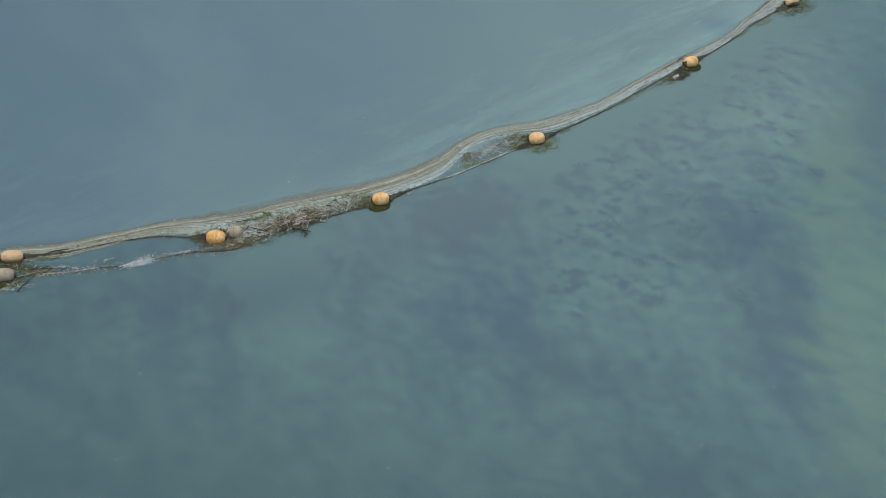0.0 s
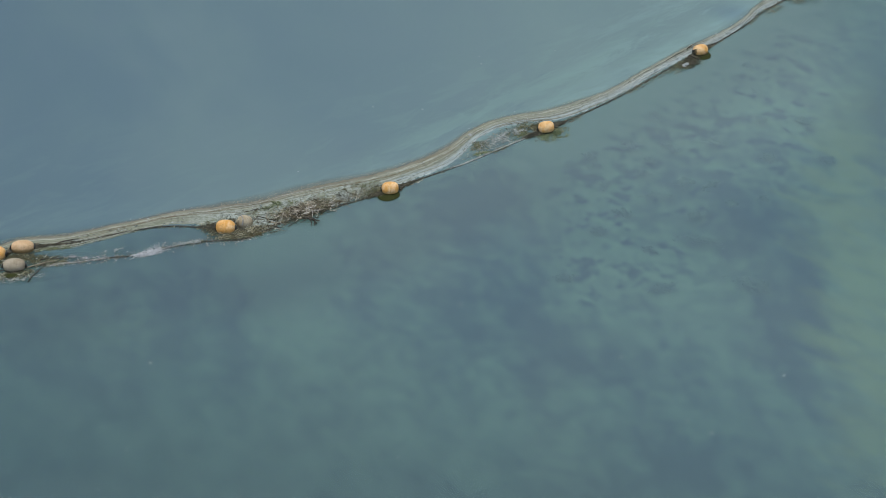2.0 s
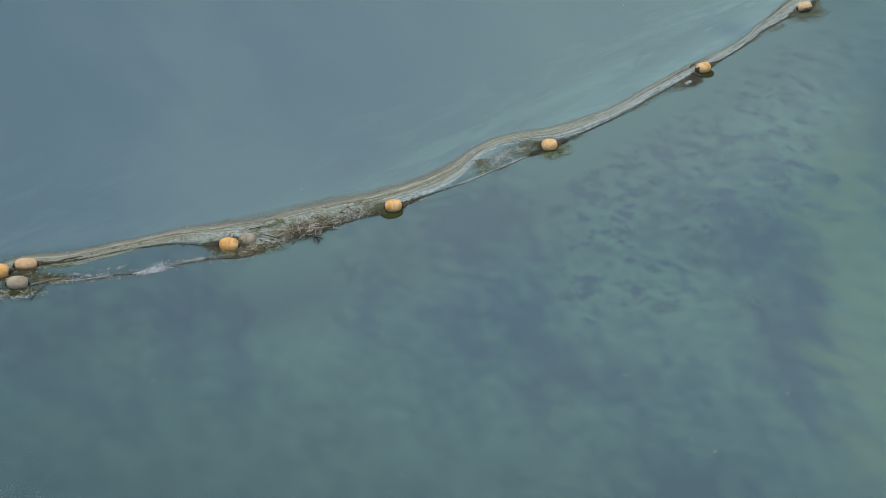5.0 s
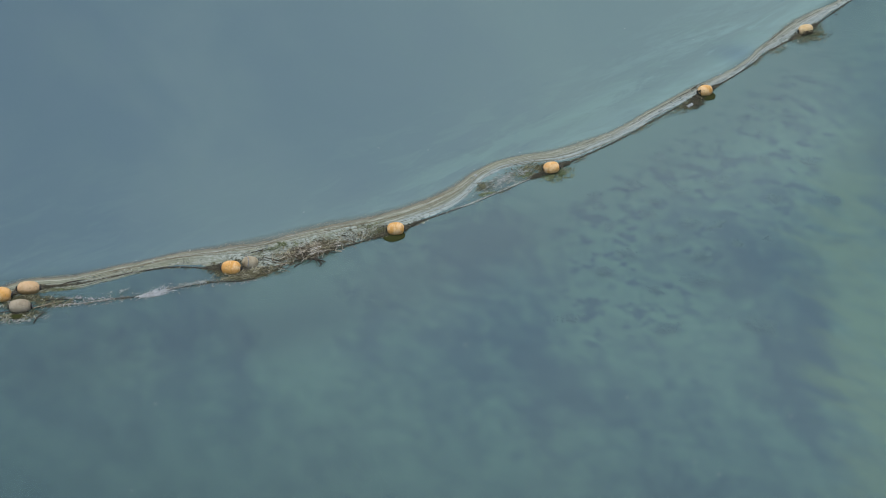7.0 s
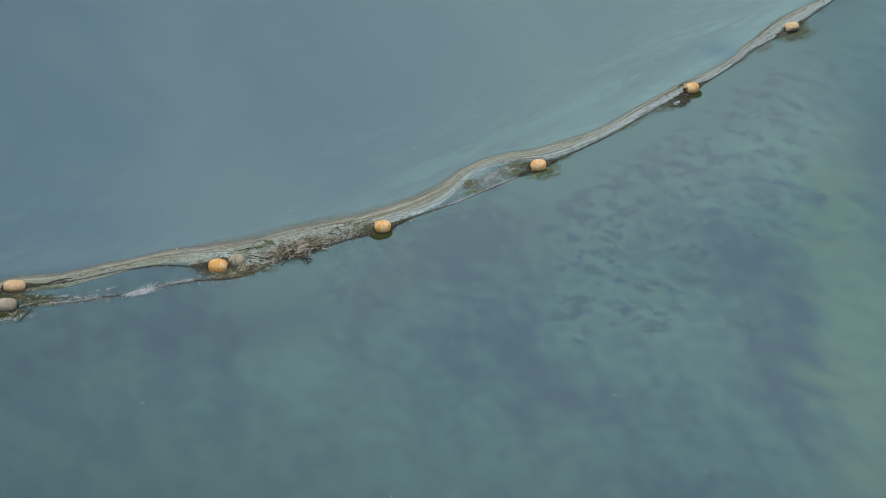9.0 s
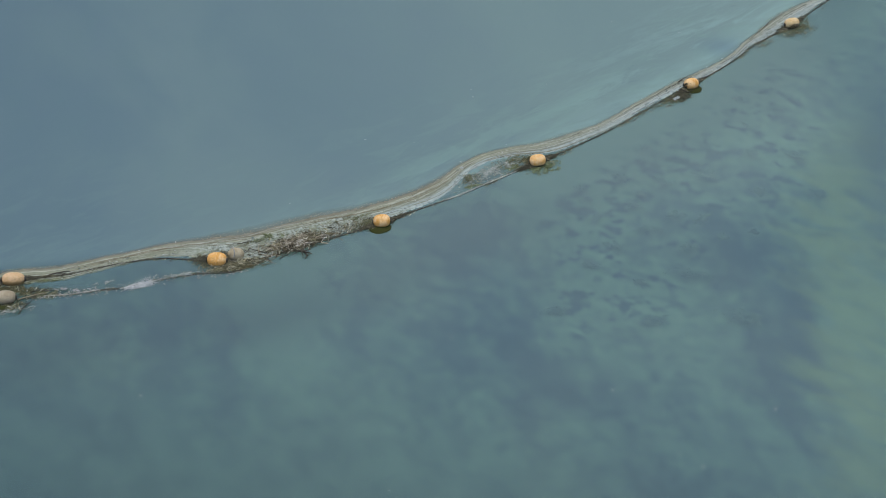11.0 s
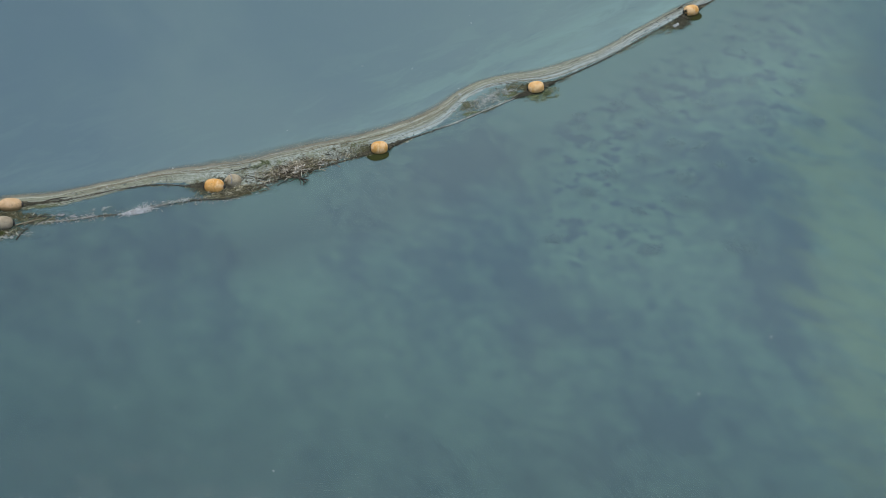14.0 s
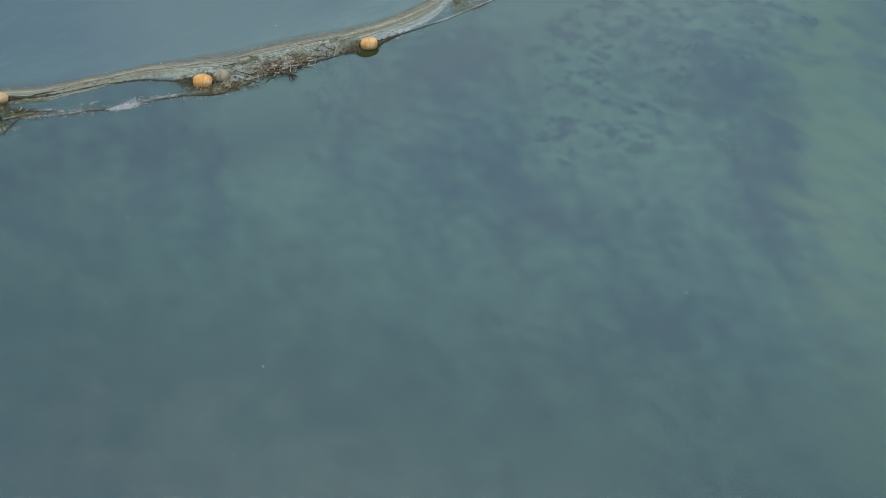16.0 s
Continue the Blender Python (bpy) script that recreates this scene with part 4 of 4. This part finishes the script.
patch("weed_nest", "dark weed smeared over the front of an orange float", "weed", rng, DARKWEED, draped(AFLOAT["b6"], 210, -45, 22, (-0.85, 0.85)), (0.02, 0.05), (0.3, 0.7))
patch("weed_nest", "dark slimy weed on the end of an orange float", "weed", rng, DARKWEED, draped(AFLOAT["b5"], 70, -40, 60, (-0.97, -0.72)), (0.015, 0.035), (0.4, 0.8))
patch("weed_nest", "dark weed along the waterline of an orange float", "weed", rng, DARKWEED, draped(AFLOAT["b4"], 60, -45, -18), (0.015, 0.04), (0.3, 0.7))
patch("weed_nest", "dark weed along the waterline of a faded float", "weed", rng, DARKWEED, draped(AFLOAT["b1"], 60, -40, -12), (0.015, 0.04), (0.3, 0.7))
patch("weed_nest", "weed scraps hanging on a bright orange float", "weed", rng, WEED, draped(AFLOAT["b2"], 40, -40, -15), (0.015, 0.045), (0.2, 0.6))
patch("weed_nest", "dark weed along the waterline of a grey float", "weed", rng, DARKWEED, draped(grey_buoy, 90, -40, -5), (0.015, 0.045), (0.3, 0.7))
patch("foam_scraps", "pale foam scraps on a taut rope", "foam", rng, ASH, along_line(8.0, 9.8, 420, -0.02, 0.03), (0.008, 0.03), (0.25, 0.7), height=(0.004, 0.018))
patch("weed_raft", "mixed grey-green weed crumbs floating in foam", "weed", rng, WEED,
      along_line(4.3, 6.9, 850, -0.03, 0.50), (0.008, 0.035), (0.2, 0.7), height=(0.006, 0.016))
patch("weed_raft", "brown weed crumbs packed behind a float", "weed", rng, WEED,
      along_line(6.35, 6.95, 480, -0.05, 0.24), (0.012, 0.05), (0.2, 0.6), height=(0.006, 0.025))
patch("reed_bed", "pale reed scraps lying in the foam", "reeds", rng, ASH, along_line(4.4, 6.6, 90, 0.0, 0.42), (0.03, 0.11), (0.06, 0.14), lean=0.4, spread=2.2, height=(0.01, 0.03))
patch("weed_raft", "larger dark leaf scraps lying in grey foam", "weed", rng, WEED, along_line(4.3, 6.6, 190, 0.02, 0.44), (0.04, 0.11), (0.10, 0.35), lean=0.4, spread=2.6, height=(0.012, 0.026))
patch("weed_raft", "yellow-green weed tufts in grey foam", "weed", rng, GREEN, cloud(rng, -2.55, 17.22, 0.40, 0.07, 18, 150) + cloud(rng, -1.15, 17.72, 0.28, 0.07, 25, 90), (0.015, 0.045), (0.2, 0.5), height=(0.010, 0.024))
patch("green_weed", "tuft of bright green weed in the foam", "weed", rng, GREEN, cloud(rng, -2.62, 17.26, 0.11, 0.06, 0, 110), (0.02, 0.05), (0.2, 0.5), height=(0.008, 0.025))
patch("reed_bed", "reed scraps under a heap of driftwood", "reeds", rng, REED, cloud(rng, -2.10, 17.12, 0.66, 0.20, 24, 800), (0.04, 0.17), (0.035, 0.10), lean=0.35, spread=2.4, height=(0.004, 0.05))
patch("weed_pocket", "sparse olive weed drifting in a pocket beside a float", "weed", rng, WEED,
      cloud(rng, 1.42, 19.13, 0.55, 0.24, 33, 560) + cloud(rng, 0.72, 18.72, 0.26, 0.17, 40, 420) + along_line(8.3, 9.9, 200, 0.02, 0.45), (0.010, 0.04), (0.2, 0.6), height=(0.0, 0.012))
patch("foam_scraps", "thin grey foam crumbs in a pocket of still water", "foam", rng, ASH, along_line(8.3, 9.9, 300, 0.0, 0.46), (0.008, 0.024), (0.3, 0.8), height=(0.0, 0.006))
patch("green_weed", "yellow-green weed patch on the water", "weed", rng, GREEN,
      cloud(rng, 1.42, 19.02, 0.18, 0.10, 30, 160) + cloud(rng, 0.74, 18.52, 0.20, 0.05, 15, 160), (0.015, 0.05), (0.25, 0.6), height=(0.0, 0.012))
patch("algae_ring", "yellow-green algae clump in front of an orange float", "algae", rng, GREEN,
      cloud(rng, 1.96, 19.03, 0.36, 0.26, 14, 420, 0.25), (0.015, 0.055), (0.3, 0.7), height=(-0.004, 0.010))
patch("algae_ring", "dark weed halo beside an orange float", "algae", rng, WEED,
      cloud(rng, 1.97, 19.08, 0.30, 0.24, 20, 180, 0.3), (0.012, 0.045), (0.2, 0.6), height=(0.0, 0.015))
patch("weed_clump", "black wet weed tangled behind an orange float", "weed", rng, DARKWEED,
      cloud(rng, 4.54, 21.00, 0.30, 0.17, 35, 330), (0.03, 0.10), (0.12, 0.35), height=(0.0, 0.035))
patch("weed_clump", "brown weed clump behind an orange float", "weed", rng, WEED,
      cloud(rng, 4.50, 20.98, 0.42, 0.22, 35, 220), (0.015, 0.08), (0.12, 0.4), height=(0.0, 0.03))
for spot in cloud(rng, 4.52, 20.97, 0.14, 0.07, 30, 6):
    leaf = part("dead_leaf", scraps(rng, [spot], (0.08, 0.13), (0.22, 0.42), height=(0.03, 0.05)), DOWN)
    tagged(leaf, "pale dead leaf on a dark weed clump", "leaf", "dead leaves")
patch("weed_clump", "loose dark weed scattered round an orange float", "weed", rng, WEED,
      cloud(rng, 7.06, 23.18, 0.58, 0.32, 40, 620), (0.015, 0.08), (0.08, 0.3), height=(0.0, 0.02))
patch("weed_clump", "brown weed scraps on the scum beside the rope", "weed", rng, WEED, along_line(15.3, 16.3, 200, -0.12, 0.15), (0.02, 0.09), (0.06, 0.2), lean=0.75, spread=1.2, height=(0.0, 0.015))
patch("weed_clump", "ragged weed below the rope", "weed", rng, WEED, along_line(11.8, 13.4, 260, -0.12, 0.06), (0.02, 0.09), (0.06, 0.18), lean=0.7, spread=0.9, height=(0.0, 0.012))
patch("weed_clump", "dark wet weed wedged between three floats", "weed", rng, WEED,
      cloud(rng, -6.52, 15.98, 0.55, 0.18, 8, 260) + cloud(rng, -6.55, 15.62, 0.40, 0.12, 6, 260), (0.03, 0.12), (0.07, 0.22), height=(0.0, 0.03))
patch("foam_scraps", "grey foam rim under a grey float", "foam", rng, ASH, cloud(rng, -6.50, 15.55, 0.52, 0.10, 8, 70), (0.01, 0.04), (0.3, 0.8), height=(0.0, 0.01))
patch("weed_clump", "brown weed trailing from a grey float", "weed", rng, WEED, cloud(rng, -6.02, 15.93, 0.38, 0.14, 12, 150), (0.03, 0.12), (0.07, 0.22), height=(0.0, 0.02))
patch("green_weed", "yellow-green weed scraps beside a dark rope", "weed", rng, GREEN, cloud(rng, -6.0, 16.22, 0.30, 0.05, 8, 120), (0.015, 0.05), (0.2, 0.5), height=(0.004, 0.015))
patch("foam_scraps", "pinkish grey dried foam scraps on a slack rope", "foam", rng, ASH, along_slack(1.0, 4.6, 900, 0.048), (0.012, 0.055), (0.12, 0.45), height=(0.0, 0.014))
patch("weed_fringe", "dark scraps strung along a slack rope", "weed", rng, WEED, along_slack(0.9, 4.6, 260, 0.018), (0.02, 0.09), (0.08, 0.25), lean=0.2, spread=1.0, height=(0.0, 0.016))


# ---- driftwood heap ----
def stick_mesh(name, seed, length, radius, bend, material=STICK):
    r = random.Random(seed)
    n, sides = 6, 6
    pts = [(length * (k / n - 0.5), bend * length * math.sin(math.pi * k / n) + r.uniform(-0.01, 0.01) * length, r.uniform(-0.012, 0.012) * length) for k in range(n + 1)]
    verts, faces = [], []
    for k, (x, y, z) in enumerate(pts):
        w = radius * (1 - 0.55 * k / n) * r.uniform(0.85, 1.15)
        for j in range(sides):
            a = math.tau * j / sides
            verts.append((x, y + w * math.cos(a), z + w * math.sin(a)))
    for k in range(n):
        for j in range(sides):
            faces.append((k * sides + j, k * sides + (j + 1) % sides, (k + 1) * sides + (j + 1) % sides, (k + 1) * sides + j))
    faces += [tuple(range(sides))[::-1], tuple(n * sides + j for j in range(sides))]
    me = bpy.data.meshes.new(name)
    me.from_pydata(verts, [], faces)
    me.update()
    me.polygons.foreach_set("use_smooth", [True] * len(faces))
    me.materials.append(material)
    return me


STICKS = [stick_mesh("stick", k, 1.0, 0.026 + 0.012 * (k % 3), (-0.09, 0.02, 0.12, 0.05)[k % 4]) for k in range(8)]
heap = tagged(new("driftwood_heap"), "tangled heap of broken sticks and reeds against the rope", "driftwood")
heap.location = (-2.22, 17.06, 0.0)
for k in range(298):
    ob = new("stick", STICKS[k % 8])
    ob.parent = heap
    size = rng.choice((0.10, 0.13, 0.17, 0.22, 0.29)) * rng.uniform(0.8, 1.2)
    p, q = 0.27 * rng.gauss(0, 1), 0.080 * rng.gauss(0, 1)
    turn, thick = rng.choice((0.35, 0.6, 2.2, 2.5, 1.2)) + rng.gauss(0, 0.6), rng.uniform(0.08, 0.20)
    if k >= 246:
        # short reeds lean side by side at the end of the heap
        size, p, q, turn, thick = rng.uniform(0.10, 0.20), rng.uniform(0.42, 1.0), 0.05 * rng.gauss(0, 1), rng.choice((1.35, 1.5, 0.5)) + rng.gauss(0, 0.15), 0.10
    near = math.exp(-(p / 0.35) ** 2 - (q / 0.15) ** 2)
    ob.location = (p * 0.92 - q * 0.38 + 0.05, p * 0.38 + q * 0.92, 0.018 + 0.10 * near * rng.random())
    ob.rotation_euler = (rng.uniform(0, 6), rng.gauss(0, 0.22), turn)
    ob.scale = (size, thick, thick * rng.uniform(0.7, 1.2))
patch("foam_scraps", "bright white foam beads scattered on the scum", "foam", rng, DOWN,
      [tuple(beside(s, np.interp(s, [r[0] for r in RIBBON], [r[1] for r in RIBBON]) + rng.uniform(0.02, 0.36) * (1.0 if s < 10 else 0.6))[0]) for s in (rng.uniform(1.0, 17.5) for _ in range(170))],
      (0.012, 0.040), (0.3, 0.8), lean=0.4, spread=2.0, height=(0.012, 0.022))
patch("foam_scraps", "lump of white foam on the rim of the scum", "foam", rng, DOWN, cloud(rng, 0.56, 18.98, 0.04, 0.03, 20, 14), (0.02, 0.05), (0.5, 0.9), height=(0.006, 0.02))
patch("weed_fringe", "black wet scraps clinging along the rope", "weed", rng, DARKWEED, along_line(1.2, 7.6, 340, -0.035, 0.022) + along_line(10.3, 18.2, 300, -0.035, 0.016), (0.02, 0.08), (0.10, 0.3), lean=0.5, spread=1.0, height=(0.004, 0.02))
for x, y in cloud(rng, -2.04, 17.06, 0.17, 0.07, 24, 9):
    chip = part("wood_chip", scraps(rng, [(x, y, rng.uniform(0.095, 0.125))], (0.05, 0.11), (0.14, 0.28), lean=0.5, spread=2.4), CHIP)
    tagged(chip, "bleached white wood chip on a driftwood heap", "wood chip", "wood chips")
# more black under the sticks, as painted shade in the gaps
patch("weed_nest", "black weed scraps painting the dark gaps under a driftwood heap", "weed", rng, DARKWEED, cloud(rng, -2.06, 17.03, 0.46, 0.12, 24, 300), (0.03, 0.09), (0.15, 0.4), height=(0.004, 0.03))


def branch(label, x, y, z, heading, length, thick, twigs, material=BRANCH, name="branch"):
    """A stem with side twigs, each a part."""
    thing = tagged(new(name), label, "branch")
    thing.matrix_world = pose(x, y, z, 0, 0, heading)
    stem = new("stem", stick_mesh("stem", int(length * 100), length, thick, 0.05, material))
    stem.parent = thing
    for k, (at, turn, size) in enumerate(twigs):
        t = new("twig", stick_mesh("twig", k + 40, size, thick * 0.6, 0.08, material))
        t.parent = thing
        t.location = (length * (at - 0.5) + size / 2 * math.cos(radians(turn)), size / 2 * math.sin(radians(turn)), 0.012)
        t.rotation_euler = (0, 0.08, radians(turn))
    return thing


branch("dark forked branch sticking out of a driftwood heap", -2.05, 16.86, 0.04, -12, 0.24, 0.018, [(0.5, -62, 0.16), (0.72, 38, 0.12), (0.3, -120, 0.14), (0.9, -35, 0.08)])
branch("thick black root end hanging off a driftwood heap", -1.99, 16.84, 0.03, -50, 0.18, 0.024, [(0.5, 40, 0.12), (0.75, -45, 0.10)])
branch("small dark twig curling off a driftwood heap", -2.30, 16.78, 0.015, 40, 0.2, 0.009, [(0.6, -80, 0.1), (0.3, 60, 0.08)])
branch("short crooked twig below the heap", -2.55, 16.68, 0.012, -50, 0.16, 0.008, [(0.5, 50, 0.08)])
branch("dark stick pointing out from a grey float", -6.20, 15.64, 0.015, 64, 0.36, 0.010, [(0.55, -30, 0.10)])
branch("pale bare stick lying by a grey float", -6.14, 15.85, 0.03, 20, 0.44, 0.011, [], STICK)
branch("brown curved stick beside a grey float", -6.02, 15.97, 0.02, 6, 0.34, 0.010, [(0.6, 25, 0.12)])
branch("dark tapering branch end trailing from a float", -5.86, 16.36, 0.02, 20, 0.42, 0.014, [(0.4, -18, 0.16)])
branch("thin dark twig awash just under open water", 3.18, 22.75, -0.03, -6, 0.46, 0.013, [(0.6, 12, 0.12)])
branch("black hooked weed stalk beside an orange float", 4.66, 21.14, 0.03, -38, 0.24, 0.012, [(0.75, 70, 0.12), (0.3, -60, 0.09)])
branch("dark curled twig on the outer rim of the scum", 4.66, 21.52, 0.02, 40, 0.26, 0.008, [(0.2, -70, 0.10)])
branch("thin curved root lying on the foam", -2.90, 17.10, 0.014, 12, 0.4, 0.008, [(0.4, 20, 0.14)])


# ---- bleached plume ----
def plume():
    thing = tagged(new("grass_plume"), "bleached white feathery grass plume lying on the water", "plume")
    thing.location = (-4.52, 16.11, 0.006)
    r = random.Random(3)
    verts, faces = [], []
    for k in range(380):
        at = r.triangular(-0.24, 0.22, 0.0)
        a = r.gauss(0.25, 0.8) + math.pi * (r.random() < 0.55)
        size, wide = r.uniform(0.03, 0.11), r.uniform(0.003, 0.0055)
        if k < 30:
            at, a, size = r.gauss(0.10, 0.05), r.choice((0.35, 0.9, 1.35, 1.9, 2.5)) + r.gauss(0, 0.07), r.uniform(0.13, 0.25)
        lift, base = r.uniform(0.02, 0.5), len(verts)
        for j in range(5):
            t = j / 4
            x, y = at + size * t * math.cos(a + 0.4 * t), 0.25 * at + size * t * math.sin(a + 0.4 * t) * 0.8
            z = 0.004 + lift * size * t * (1.3 - t)
            w = wide * (1 - 0.8 * t)
            nx, ny = -math.sin(a), math.cos(a)
            y += 0.035 * math.sin(k * 2.7)
            verts += [(x + nx * w, y + ny * w, z), (x - nx * w, y - ny * w, z), (x, y, z + w)]
        for j in range(4):
            b = base + 3 * j
            faces += [(b, b + 1, b + 4, b + 3), (b + 1, b + 2, b + 5, b + 4), (b + 2, b, b + 3, b + 5)]
    part("blades", (verts, [], faces), PLUME, thing)
    stem = new("stem", stick_mesh("stem", 77, 0.66, 0.008, 0.03, PLUME))
    stem.parent, stem.rotation_euler, stem.location = thing, (0, 0, 0.24), (0.02, 0.0, 0.008)
    return thing


plume()

# ---- flecks adrift on the open water ----
FLECKS = [(-4.18, 13.85), (0.76, 21.21), (-1.13, 19.75), (0.34, 15.03), (-4.28, 12.29), (-1.82, 12.5), (2.69, 13.97), (6.46, 19.8),
          (3.52, 12.79), (3.83, 12.57), (4.58, 13.99), (2.87, 16.96), (5.01, 13.62), (0.47, 18.62)]


def fleck(x, y, size, turn):
    """A curled downy feather or scrap of foam: a few thin petals."""
    r = random.Random(int(x * 100 + y * 10))
    ob = part("fleck", scraps(r, [(r.gauss(0, size * 0.3), r.gauss(0, size * 0.3)) for _ in range(5)], (size * 0.5, size * 1.2), (0.15, 0.4), height=(0.002, 0.010)), DOWN)
    ob.matrix_world = pose(x, y, 0, 0, 0, turn)
    return tagged(ob, "tiny pale feather scrap adrift on open water", "fleck", "flecks adrift")


for k, (x, y) in enumerate(FLECKS):
    fleck(x, y, 0.024 + 0.014 * (k % 3 == 0), 40 * k)
for k in range(8):
    fleck(rng.uniform(-6, 6), rng.uniform(9.5, 15.5), rng.uniform(0.012, 0.03), rng.uniform(0, 180))
for k in range(10):
    x = rng.uniform(-6, 5)
    fleck(x, 18.6 + 0.54 * x + 0.0345 * x * x + rng.uniform(0.5, 4), rng.uniform(0.012, 0.028), rng.uniform(0, 180))
